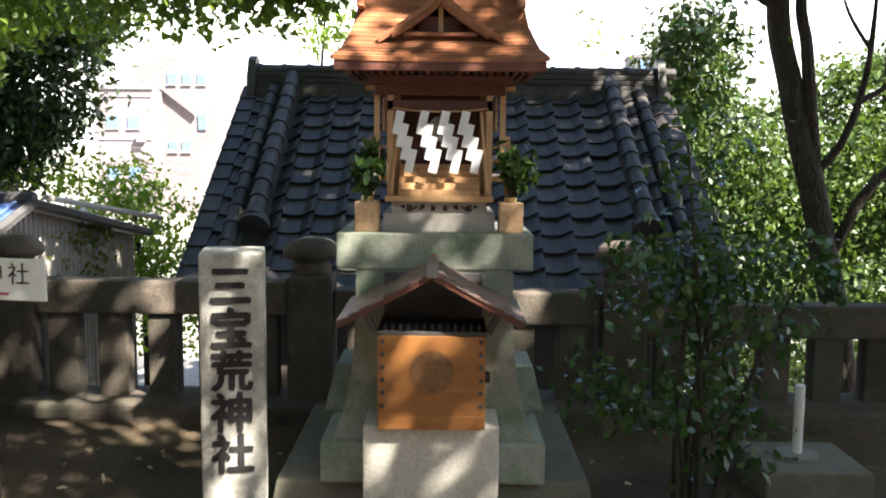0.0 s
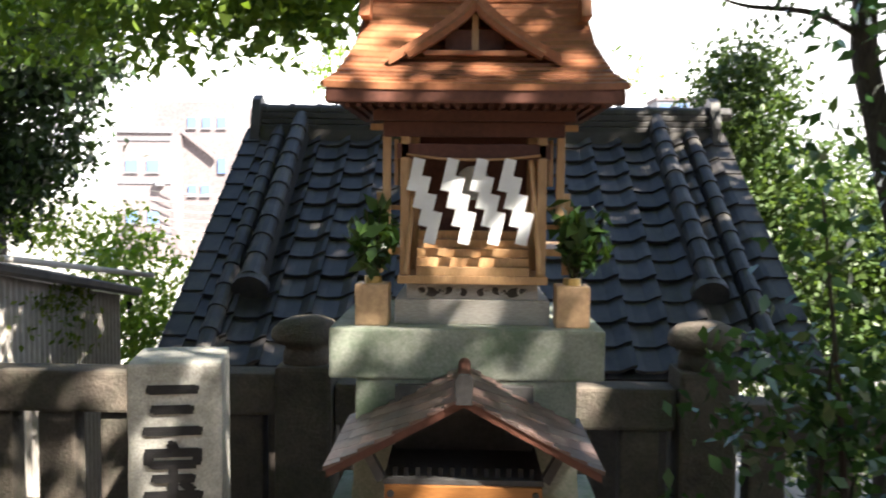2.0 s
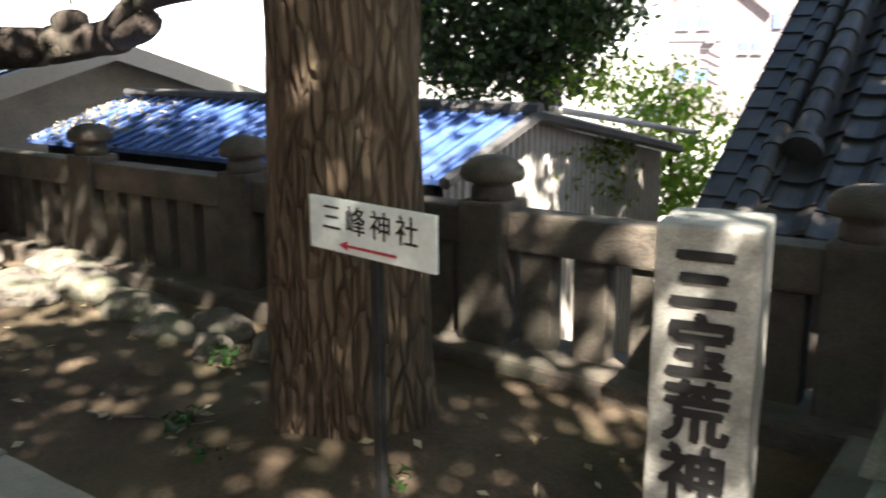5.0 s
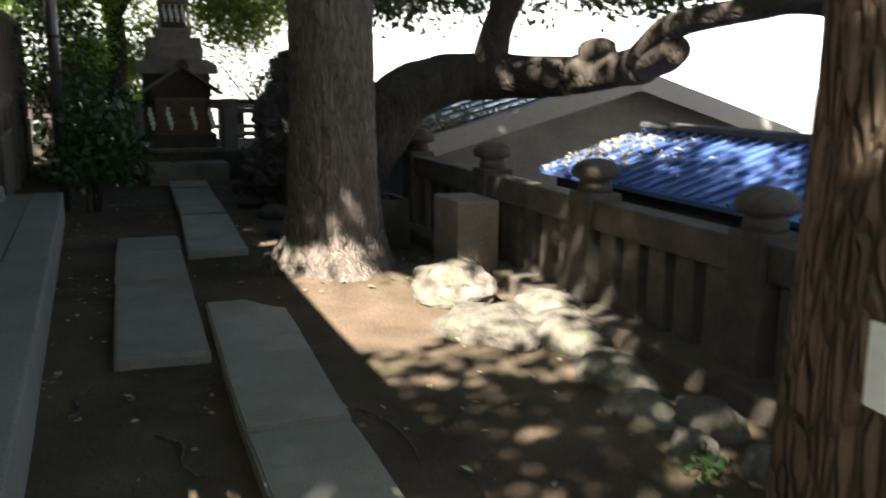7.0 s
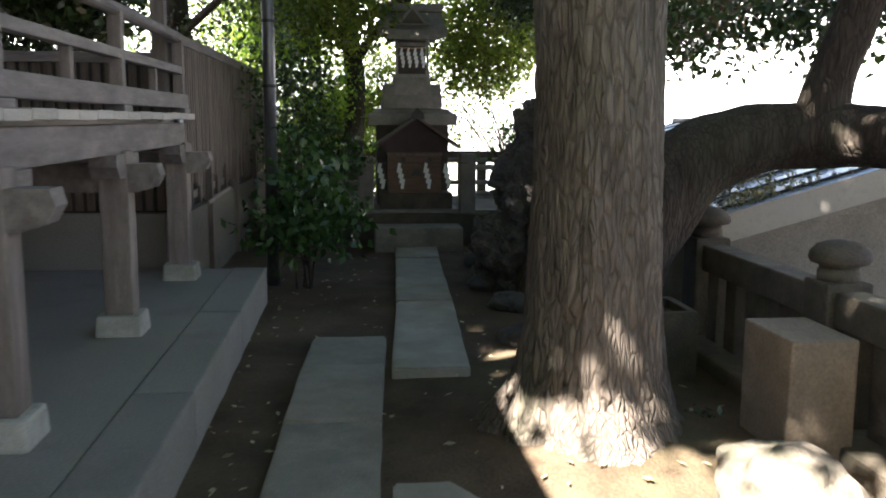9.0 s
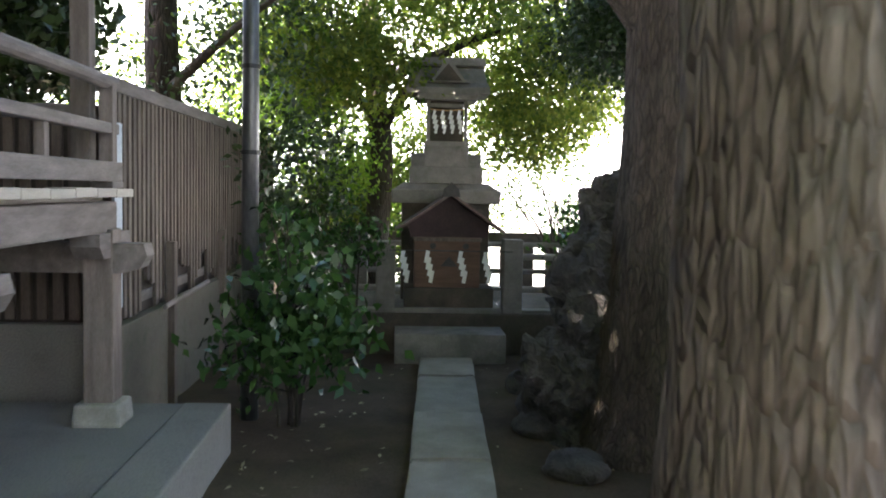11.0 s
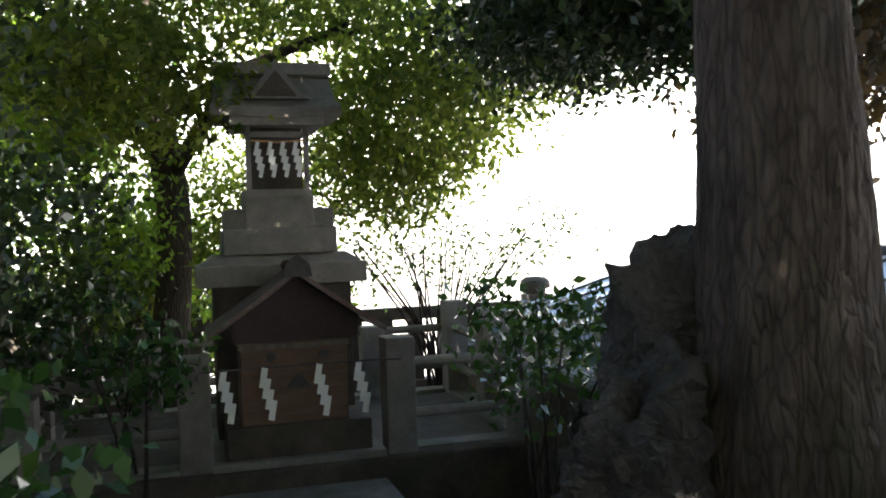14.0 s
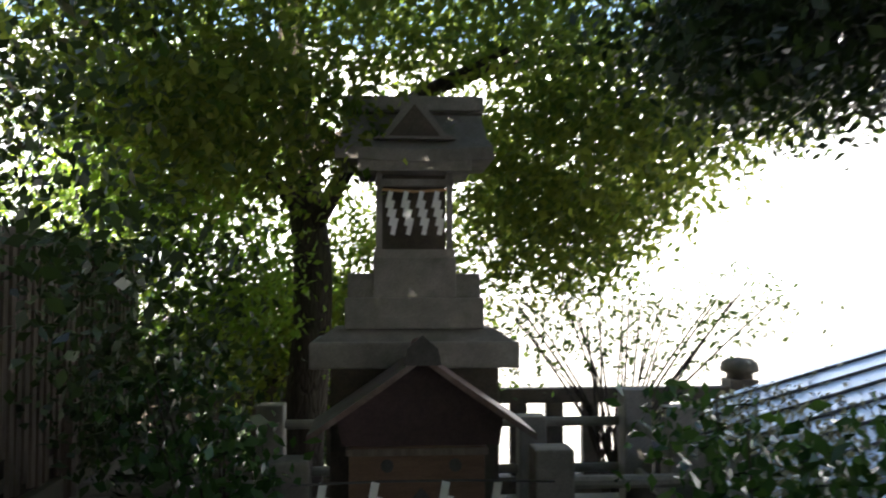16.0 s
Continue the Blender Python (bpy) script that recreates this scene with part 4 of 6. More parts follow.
def blue_shed():
    s = thing("blue_roofed_shed", (0, 0, 0), "low shed with a blue metal roof and corrugated grey end wall", "shed")
    x0, x1, ye, yr, yb, ze, zr, zb = -7.1, -3.05, 5.22, 6.2, 8.6, 0.80, 1.10, 0.66
    part("front_wall", slab(x0 + 0.1, x1 - 0.1, ye + 0.12, ye + 0.2, -2.3, ze - 0.05), DARKTRIM, s)
    bm = bmesh.new()
    w = 0.075
    n = int((yb - ye - 0.2) / w)
    for k in range(n):
        ya = ye + 0.15 + w * k
        yb2 = ya + w
        def top(y):
            return (ze + (zr - ze) * (y - ye) / (yr - ye) if y < yr else zr + (zb - zr) * (y - yr) / (yb - yr)) - 0.04
        q = [(x1, ya, -2.3), (x1, ya + w * 0.35, -2.3), (x1 + 0.02, ya + w * 0.5, -2.3), (x1 + 0.02, ya + w * 0.85, -2.3), (x1, yb2, -2.3)]
        lo = [bm.verts.new(c) for c in q]
        hi = [bm.verts.new((c[0], c[1], top(c[1]))) for c in q]
        for i in range(4):
            bm.faces.new((lo[i], lo[i + 1], hi[i + 1], hi[i]))
    bmesh.ops.remove_doubles(bm, verts=bm.verts[:], dist=0.001)
    part("corrugated_wall", bm, CORR, s)
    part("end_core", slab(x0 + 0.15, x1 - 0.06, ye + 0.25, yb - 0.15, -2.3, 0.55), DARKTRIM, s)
    bm = bmesh.new()
    sheet(bm, (x0, ye, ze), (x1 + 0.12, ye, ze), (x1 + 0.12, yr, zr), (x0, yr, zr))
    part("blue_slope", bm, BLUEROOF, s, "blue metal roof slope")
    ribs(s, (x0, ye, ze), (x1 + 0.1, ye, ze), (x0, yr, zr), (x1 + 0.1, yr, zr), 30, 0.013, BLUEROOF)
    bm = bmesh.new()
    sheet(bm, (x0, yr, zr), (x1 + 0.12, yr, zr), (x1 + 0.12, yb, zb), (x0, yb, zb))
    part("rear_slope", bm, GREYROOF, s)
    bm = bmesh.new()
    tube(bm, [(x0, yr, zr + 0.02), (x1 + 0.15, yr, zr + 0.02)], 0.05, 8)
    part("ridge_cap", bm, DARKTRIM, s)
    for a, b in (((ye - 0.02, ze), (yr, zr)), ((yr, zr), (yb + 0.05, zb))):
        bm = bmesh.new()
        tube(bm, [(x1 + 0.13, a[0], a[1] - 0.01), (x1 + 0.13, b[0], b[1] - 0.01)], 0.04, 6)
        part("verge_trim", bm, DARKTRIM, s)
    bm = bmesh.new()
    tube(bm, [(x1 + 0.2, yr + 0.05, zr + 0.03), (x1 + 0.2, yb + 0.2, zb + 0.12)], 0.022, 8)
    part("pipe", bm, PALEWOOD, s)
    rng = np.random.default_rng(30)
    n = 380
    lx = x0 + np.abs(rng.normal(0, 0.55, n))
    lf = rng.uniform(0, 0.9, n)
    lit = leaf_mesh("roof_litter", np.stack([lx, ye + (yr - ye) * lf, ze + (zr - ze) * lf + 0.02], 1), 0.06, FALLEN, None, rng, up=3.0, droop=0)
    tagged(lit, "brown leaf litter lying on a blue metal roof", "leaves", kind="stuff")
    rng = np.random.default_rng(31)
    pts = np.stack([np.full(260, x1 + 0.06) + rng.normal(size=260) * 0.02, rng.normal(7.35, 0.28, 260), 0.86 - np.abs(rng.normal(0, 0.22, 260))], 1)
    leaf_mesh("creeper", pts, 0.06, MAPLE, s, rng)


def gable_house():
    h = thing("gable_house", (0, 0, 0), "beige stucco house with a ribbed metal roof beyond the fence", "house")
    x1, x0, ya, yr, yb, za, zr = -9.8, -17.2, 5.05, 7.65, 9.95, 0.86, 1.58
    part("body", slab(x0 + 0.3, x1, ya + 0.35, yb - 0.35, -2.3, 0.86), STUCCO, h)
    bm = bmesh.new()
    prism(bm, [(ya + 0.35, 0.86), (yb - 0.35, 0.86), (yr, zr - 0.06)], "x", x1 - 0.2, x1)
    part("gable_wall", bm, STUCCO, h)
    for y, z in ((ya, za), (yb, za)):
        bm = bmesh.new()
        sheet(bm, (x0, y, z), (x1 + 0.45, y, z), (x1 + 0.45, yr, zr), (x0, yr, zr), 0.05)
        part("roof_slope", bm, GREYROOF, h)
        bm = bmesh.new()
        d = Vector((0, yr - y, zr - z)).normalized()
        p, q = Vector((x1 + 0.46, y, z)), Vector((x1 + 0.46, yr, zr))
        v = [bm.verts.new(c) for c in (p + Vector((0, 0, 0.03)), q + Vector((0, 0, 0.03)), q - Vector((0, 0, 0.20)), p - Vector((0, 0, 0.19)))]
        w = [bm.verts.new(c.co + Vector((0.03, 0, 0))) for c in v]
        bm.faces.new(v)
        bm.faces.new(w[::-1])
        for i in range(4):
            bm.faces.new((v[i], w[i], w[(i + 1) % 4], v[(i + 1) % 4]))
        bmesh.ops.recalc_face_normals(bm, faces=bm.faces[:])
        part("barge_board", bm, PALEWOOD, h)
    ribs(h, (x0, ya, za), (x1 + 0.4, ya, za), (x0, yr, zr), (x1 + 0.4, yr, zr), 18, 0.012, DARKTRIM)
    bm = bmesh.new()
    tube(bm, [(x0, yr, zr + 0.02), (x1 + 0.45, yr, zr + 0.02)], 0.05, 8)
    part("ridge_cap", bm, DARKTRIM, h)
    bm = bmesh.new()
    tube(bm, [(x0, ya - 0.05, za - 0.06), (x1 + 0.45, ya - 0.05, za - 0.06)], 0.05, 8)
    part("gutter", bm, DARKTRIM, h)
    rng = np.random.default_rng(3)
    n = 5200
    x = rng.uniform(x0, x1 + 0.3, n)
    f = np.abs(rng.normal(0.0, 0.22, n)) % 1
    pts = np.stack([x, ya + (yr - ya) * f, za + (zr - za) * f + 0.02], 1)
    ob = leaf_mesh("roof_litter", pts, 0.065, FALLEN, None, rng, up=3.0, droop=0)
    tagged(ob, "brown leaf litter lying on a metal roof", "leaves", kind="stuff")


# ---- trees ----
def tree(name, label, bark, trunk, branches, crowns, category="tree", sides=28, bumpy=0.10, flutes=0.10, seed=1.0, furrow=0.0, roots=0.0):
    """trunk and branches: control rows; crowns: (material, blobs, clusters, per, spread, leaf size, options)."""
    t = thing(name, (0, 0, 0), label, category)
    bm = bmesh.new()
    limb(bm, trunk, sides, 22 if furrow else 8, bumpy, flutes, seed, furrow, roots)
    part("trunk", bm, bark, t, smooth=True)
    for k, b in enumerate(branches):
        bm = bmesh.new()
        limb(bm, b, 12, 6, 0.12, 0.05, seed + k)
        part("branch", bm, bark, t, smooth=True)
    for k, (mat, blobs, clusters, per, spread, size, opt) in enumerate(crowns):
        rng = np.random.default_rng(int(seed * 100) + k)
        leaf_mesh("crown", crown_points(rng, blobs, clusters, per, spread), size, mat, t, rng, **opt)
    return t


def flare(x, y, r, top, rb=None, lean=(0, 0)):
    """Control rows of an upright trunk with a spreading foot."""
    rb = rb or r * 1.7
    return [(x, y, -0.15, rb * 1.1), (x, y, 0.05, rb), (x, y, 0.3, r * 1.28), (x, y, 0.7, r * 1.1), (x + lean[0] * 0.2, y + lean[1] * 0.2, 1.5, r),
            (x + lean[0] * 0.5, y + lean[1] * 0.5, 3.0, r * 0.93), (x + lean[0], y + lean[1], top, r * 0.6)]


def trees():
    # ginkgo beside the sign
    tree("ginkgo_tree", "tall ginkgo with a furrowed brown trunk beside the stone fence", BARK, [(-2.36, 3.8, -0.15, 0.33), (-2.36, 3.8, 0.1, 0.315), (-2.36, 3.8, 0.6, 0.295), (-2.36, 3.8, 1.5, 0.285), (-2.36, 3.8, 3.0, 0.27), (-2.36, 3.8, 9.0, 0.17)],
         [[(-2.36, 3.8, 4.0, 0.12), (-1.9, 4.5, 4.0, 0.07), (-1.4, 5.3, 3.4, 0.03)], [(-2.36, 3.8, 4.4, 0.1), (-0.6, 2.2, 5.6, 0.06), (1.6, 0.8, 6.4, 0.03)],
          [(-2.36, 3.8, 5.0, 0.12), (-3.8, 3.0, 6.0, 0.06), (-5.0, 2.4, 6.5, 0.03)], [(-2.36, 3.8, 3.7, 0.05), (-3.1, 4.7, 3.4, 0.03), (-3.5, 5.6, 2.9, 0.012)]],
         [(GINKGO, [(-1.55, 5.8, 2.55, 0.75, 0.4, 0.32, 1.4), (-2.6, 6.0, 2.6, 0.6, 0.5, 0.45, 1.0), (-0.85, 5.8, 2.66, 0.35, 0.3, 0.27, 0.9), (-3.0, 5.7, 2.3, 0.4, 0.4, 0.4, 0.5), (-1.8, 5.6, 3.1, 1.2, 0.5, 0.4, 1.0)], 540, 11, 0.11, 0.075, dict(fan=True, droop=0.9)),
          # High leaf masses out of view, placed to dapple shrine, trunk and fence.
          (GINKGO, [(1.9, -1.9, 7.2, 0.8, 0.5, 0.4, 0.8), (2.9, 0.3, 7.0, 2.1, 1.9, 1.0, 2.5), (1.6, -0.4, 7.2, 1.2, 1.5, 1.0, 1.5), (0.3, 0.8, 7.2, 0.8, 0.6, 0.6, 1.5), (-1.2, 1.1, 7.2, 0.9, 0.35, 0.4, 1.3), (-2.15, 0.2, 7.2, 0.35, 0.35, 0.3, 0.6), (0.4, -0.9, 7.2, 0.7, 0.6, 0.5, 0.35), (4.8, -1.6, 6.8, 2.0, 2.0, 1.0, 1.4), (-1.0, -3.4, 7.0, 2.4, 1.8, 1.0, 1.2)], 1150, 14, 0.27, 0.16, dict(fan=True)),
          # Denser unseen canopy, added to shade the tiled roof and right side.
          (GINKGO, [(3.4, 4.4, 7.0, 2.4, 2.2, 0.9, 2.2), (0.8, 5.4, 7.4, 2.2, 2.2, 0.9, 2), (-2.4, 5.0, 7.6, 2.6, 2.4, 0.9, 2), (6.4, 3.0, 6.8, 2.2, 2.4, 1.0, 2), (3.6, 7.6, 7.2, 2.4, 1.8, 0.9, 1.6), (-0.5, 2.9, 7.6, 2.0, 1.2, 0.8, 0.35), (6.5, -0.2, 7.0, 1.7, 1.7, 0.8, 1.6)], 1700, 14, 0.4, 0.26, dict(fan=True))],
         sides=128, flutes=0.07, seed=1.3, furrow=0.04, roots=0.10)
    # second big trunk beside the path
    tree("large_tree", "massive straight tree with deeply furrowed bark beside the stone path", BARK2, flare(-7.07, 3.53, 0.305, 10.0, 0.52),
         [[(-7.07, 3.53, 5.0, 0.14), (-5.5, 2.2, 6.2, 0.07), (-4.0, 0.8, 7.0, 0.03)]],
         # Overhead leaf masses, unseen, set where they shade the trunk and path.
         [(GINKGO, [(-6.5, 0.5, 7.6, 2.4, 2.4, 1.0, 2), (-9.0, 1.0, 7.4, 2.4, 2.6, 1.0, 2), (-7.4, 4.6, 8.0, 2.6, 2.4, 1.0, 2), (-5.6, -2.6, 7.6, 2.2, 2.0, 1.0, 1.5), (-9.4, -2.2, 7.4, 2.6, 2.2, 1.0, 1.8), (-4.6, 3.2, 8.2, 1.4, 1.6, 0.8, 0.8), (-3.75, 0.35, 7.3, 0.95, 1.25, 0.7, 0.9), (-3.15, -0.15, 7.3, 0.5, 0.5, 0.5, 0.8)], 2700, 14, 0.4, 0.26, dict(fan=True))],
         sides=128, seed=2.1, furrow=0.06, roots=0.26)
    # leaning old tree whose limb reaches over the fence
    tree("leaning_tree", "old dark tree whose thick limb bends out over the fence", BARKDARK,
         [(-8.75, 3.95, -0.15, 0.44), (-8.78, 4.0, 0.2, 0.36), (-8.85, 4.2, 0.7, 0.36), (-8.9, 4.5, 1.12, 0.33), (-8.85, 4.9, 1.42, 0.27), (-8.65, 5.4, 1.53, 0.22),
          (-8.2, 5.75, 1.53, 0.19), (-7.6, 6.05, 1.55, 0.17), (-7.0, 6.1, 1.62, 0.15)],
         [[(-8.6, 5.45, 1.5, 0.19), (-8.55, 5.5, 1.9, 0.15), (-8.45, 5.6, 2.3, 0.14), (-8.3, 5.7, 3.0, 0.11), (-8.5, 5.9, 4.2, 0.06)],
          [(-7.65, 6.05, 1.55, 0.15), (-7.66, 6.06, 1.70, 0.17), (-7.68, 6.06, 1.79, 0.165), (-7.69, 6.06, 1.83, 0.11)],
          [(-7.1, 6.1, 1.6, 0.13), (-6.8, 6.0, 1.74, 0.12), (-6.35, 5.95, 1.90, 0.10), (-5.6, 6.1, 1.98, 0.075), (-4.6, 6.3, 2.06, 0.05), (-3.6, 6.5, 2.15, 0.03)],
          [(-7.0, 6.1, 1.62, 0.13), (-6.6, 6.0, 1.66, 0.12), (-6.35, 5.93, 1.72, 0.115)],
          [(-5.6, 6.1, 1.97, 0.05), (-5.0, 6.0, 1.92, 0.045), (-4.4, 5.9, 1.78, 0.04), (-3.9, 5.8, 1.66, 0.03)]],
         [(EVERGREEN, [(-9.8, 5.1, 2.35, 0.7, 0.6, 0.35, 0.9), (-9.2, 5.9, 2.35, 0.6, 0.6, 0.3, 0.9), (-8.4, 6.8, 2.45, 0.6, 0.5, 0.35, 0.9), (-8.0, 7.1, 2.3, 0.35, 0.35, 0.2, 0.4), (-6.0, 7.8, 2.75, 0.6, 0.5, 0.25, 0.4), (-9.6, 6.4, 2.95, 1.0, 0.9, 0.6, 1.2), (-8.2, 6.2, 2.95, 0.9, 0.8, 0.5, 1.0), (-10.6, 6.3, 3.1, 0.8, 0.8, 0.6, 0.8), (-8.6, 6.0, 4.0, 1.6, 1.4, 0.8, 1.5), (-9.4, 5.2, 4.4, 1.6, 1.4, 0.8, 1.2)], 860, 15, 0.16, 0.085, dict())],
         sides=20, bumpy=0.14, flutes=0.08, seed=3.4)
    # tree with rock at its foot, near the far shrine
    tree("trunk_tree", "thick upright tree with grey-brown bark rising beside a rugged rock", BARK2_BACKLIT,
         [(-11.0, 4.45, -0.15, 0.62), (-11.0, 4.45, 0.15, 0.54), (-11.02, 4.42, 0.6, 0.44), (-11.03, 4.38, 1.2, 0.33), (-11.05, 4.40, 1.9, 0.265), (-11.08, 4.38, 2.8, 0.235), (-11.1, 4.3, 5.0, 0.24), (-11.2, 4.3, 8, 0.15)],
         [[(-11.06, 4.3, 2.75, 0.14), (-11.1, 4.0, 3.1, 0.1), (-11.3, 3.4, 3.6, 0.06), (-11.6, 2.8, 4.0, 0.03)]],
         [(EVERGREEN, [(-12.3, 4.2, 3.7, 1.1, 0.8, 0.6, 1.2), (-11.6, 5.2, 3.6, 1.0, 0.8, 0.7, 1.0), (-14.2, 5.3, 3.35, 0.9, 0.9, 0.55, 1.4), (-13.4, 4.75, 3.1, 0.8, 0.65, 0.42, 1.6), (-12.6, 4.9, 3.3, 0.7, 0.6, 0.4, 0.8), (-13.4, 6.0, 3.7, 0.9, 0.8, 0.6, 1.0), (-11, 4.4, 5.2, 2.2, 1.6, 0.8, 1.0), (-12.5, 5.0, 2.95, 0.8, 0.6, 0.3, 1.3)], 2150, 16, 0.16, 0.066, dict()),
          # Second crown is unseen canopy, added to keep the far shrine shaded.
          (EVERGREEN, [(-11.6, 0.0, 7.2, 2.4, 2.4, 1.0, 2), (-12.6, 3.6, 7.4, 2.6, 2.4, 1.0, 2), (-10.6, 6.2, 7.2, 2.4, 2.0, 1.0, 1.5), (-11.0, -2.5, 7.0, 2.2, 2.0, 1.0, 1.3)], 1300, 14, 0.4, 0.24, dict()),
          (RUSSET, [(-12.6, 5.9, 2.75, 0.9, 0.6, 0.45, 1.0), (-12.8, 6.9, 3.6, 1.8, 0.9, 1.1, 1.5), (-14.6, 7.6, 4.0, 1.6, 0.9, 0.9, 1.0)], 800, 15, 0.18, 0.09, dict())],
         sides=120, seed=4.2, furrow=0.05, roots=0.15)
    # maples round the far shrine
    tree("maple_tree", "slender maple with bright green leaves behind the far shrine", BARKDARK,
         [(-17.2, 2.35, -0.2, 0.22), (-17.2, 2.35, 0.6, 0.18), (-17.1, 2.45, 2.0, 0.16), (-17.0, 2.3, 3.5, 0.12), (-16.9, 2.2, 6, 0.05)],
         [[(-17.1, 2.4, 2.4, 0.08), (-16.3, 3.0, 3.2, 0.05), (-15.4, 3.8, 3.5, 0.02)], [(-17.0, 2.35, 3.0, 0.07), (-16.6, 3.6, 3.6, 0.05), (-16.2, 5.0, 3.8, 0.02)],
          [(-17.0, 2.35, 2.6, 0.06), (-16.2, 1.8, 3.3, 0.04), (-15.0, 1.5, 3.7, 0.02)]],
         [(MAPLE, [(-17.7, 3.0, 2.1, 0.4, 0.7, 0.7, 0.9), (-17.6, 2.0, 1.6, 0.4, 0.6, 0.6, 0.6), (-16.4, 4.4, 2.9, 1.1, 0.9, 0.6, 1.4), (-16.0, 5.2, 3.5, 1.3, 1.2, 0.7, 1.6), (-15.6, 3.4, 3.9, 1.4, 1.2, 0.5, 1.5), (-17.4, 1.2, 2.8, 1.0, 1.2, 1.2, 0.7), (-15.6, 1.6, 3.5, 1.2, 1.0, 0.7, 1.3), (-16.5, 3.0, 5.0, 2.4, 2.6, 1.0, 1.4), (-14.2, 2.2, 4.3, 1.2, 1.6, 0.5, 1.2), (-18.2, 4.6, 3.4, 0.9, 1.8, 1.4, 1.4), (-18.0, 0.4, 3.4, 0.9, 1.8, 2.0, 0.7), (-16.7, 4.3, 2.35, 0.8, 0.8, 0.4, 0.6), (-15.2, 2.2, 3.0, 0.8, 0.8, 0.5, 0.9), (-14.0, 3.4, 4.4, 1.2, 1.4, 0.5, 1.0)], 3900, 17, 0.19, 0.083, dict())],
         sides=14, seed=5.5)
    tree("dark_evergreen", "dark evergreen tree leaning over the board fence", BARKDARK,
         [(-15.0, 0.15, -0.2, 0.25), (-15.0, 0.15, 1.5, 0.2), (-15.0, 0.1, 4, 0.16), (-15, 0.1, 7, 0.08)],
         [[(-15.0, 0.1, 2.6, 0.06), (-14.2, 1.0, 3.2, 0.04), (-13.4, 1.7, 3.5, 0.02)]],
         [(EVERGREEN, [(-15.3, 0.3, 2.8, 0.9, 0.8, 0.7, 1.0), (-14.4, 1.2, 3.3, 1.0, 0.8, 0.6, 1.0), (-16.2, 1.4, 1.8, 0.8, 0.7, 0.9, 1.2), (-15.4, 1.7, 1.2, 0.8, 0.5, 0.6, 0.9), (-13.9, 1.5, 2.3, 0.9, 0.45, 0.7, 1.0), (-14.8, 1.7, 1.8, 0.9, 0.45, 0.8, 0.9)], 330, 15, 0.17, 0.085, dict()),
          # Paler leaf colour paints sunlit leaves among the dark ones.
          (BRIGHT, [(-16.3, 1.5, 3.1, 0.6, 0.6, 0.7, 1.4), (-16.9, 1.3, 2.9, 0.7, 0.7, 0.7, 1.2), (-16.6, 1.9, 2.0, 0.6, 0.5, 0.5, 0.5), (-18.0, 1.4, 3.0, 1.2, 1.5, 1.5, 1.2), (-18.0, 3.2, 1.4, 1.0, 1.0, 0.7, 0.5), (-17.6, -0.6, 2.6, 1.2, 1.6, 1.6, 1.0)], 900, 15, 0.17, 0.08, dict())],
         sides=14, seed=6.5)
    # trees seen past the first shrine
    tree("dark_shade_tree", "broad dark evergreen tree behind the sheds", BARKDARK,
         [(-5.6, 11.0, -2.4, 0.3), (-5.6, 11.0, 0.5, 0.24), (-5.5, 11.0, 3.5, 0.16), (-5.5, 11, 6, 0.06)], [],
         [(EVERGREEN, [(-5.3, 10.8, 3.2, 1.5, 1.3, 1.2, 2), (-4.5, 10.4, 4.4, 1.3, 1.3, 1.2, 1.6), (-6.6, 11.2, 4.2, 1.6, 1.4, 1.4, 2), (-4.9, 10.5, 2.0, 0.75, 0.7, 0.6, 0.6), (-7.6, 10.8, 5.4, 1.8, 1.5, 1.4, 1.4), (-4.6, 10.2, 3.0, 0.8, 0.8, 0.7, 0.8), (-6.1, 10.2, 1.7, 1.1, 0.8, 0.85, 1.4), (-5.2, 10.3, 1.5, 0.7, 0.7, 0.55, 0.7)], 2400, 16, 0.19, 0.12, dict())],
         sides=12, seed=7.7)
    tree("two_stemmed_tree", "dark two-stemmed tree with crooked bare branches beyond the fence", BARKDARK,
         [(3.3, 7.1, -2.4, 0.16), (3.25, 7.1, -0.5, 0.13), (3.14, 7.1, 0.31, 0.115), (2.89, 7.1, 1.31, 0.105), (2.71, 7.1, 1.99, 0.095), (2.57, 7.1, 2.67, 0.085), (2.65, 7.1, 3.8, 0.05)],
         [[(2.95, 7.1, 1.2, 0.06), (2.87, 7.05, 1.7, 0.055), (2.78, 7.0, 2.3, 0.05), (2.72, 7.0, 2.75, 0.04), (2.95, 7.0, 3.5, 0.02)],
          [(3.08, 7.1, 0.6, 0.045), (3.25, 7.0, 1.1, 0.04), (3.55, 7.0, 1.45, 0.035), (4.1, 7.0, 2.0, 0.02)],
          [(2.95, 7.1, 1.35, 0.035), (3.1, 7.0, 1.6, 0.03), (3.25, 7.0, 2.1, 0.025), (3.3, 7.0, 2.8, 0.012)],
          [(3.22, 7.0, 1.9, 0.025), (3.5, 7.0, 2.1, 0.02), (3.8, 7.0, 2.6, 0.008)],
          [(3.27, 7.0, 2.3, 0.016), (3.1, 7.0, 2.55, 0.012), (3.0, 7.0, 2.8, 0.006)],
          [(2.6, 7.1, 2.6, 0.03), (2.2, 7.0, 2.75, 0.02), (1.7, 6.9, 2.78, 0.012), (1.4, 6.9, 2.9, 0.005)]],
         [(EVERGREEN, [(2.2, 6.9, 2.9, 0.7, 0.4, 0.3, 1), (3.3, 7.2, 3.6, 1.0, 0.6, 0.6, 1)], 70, 10, 0.12, 0.07, dict())],
         sides=14, seed=8.1)
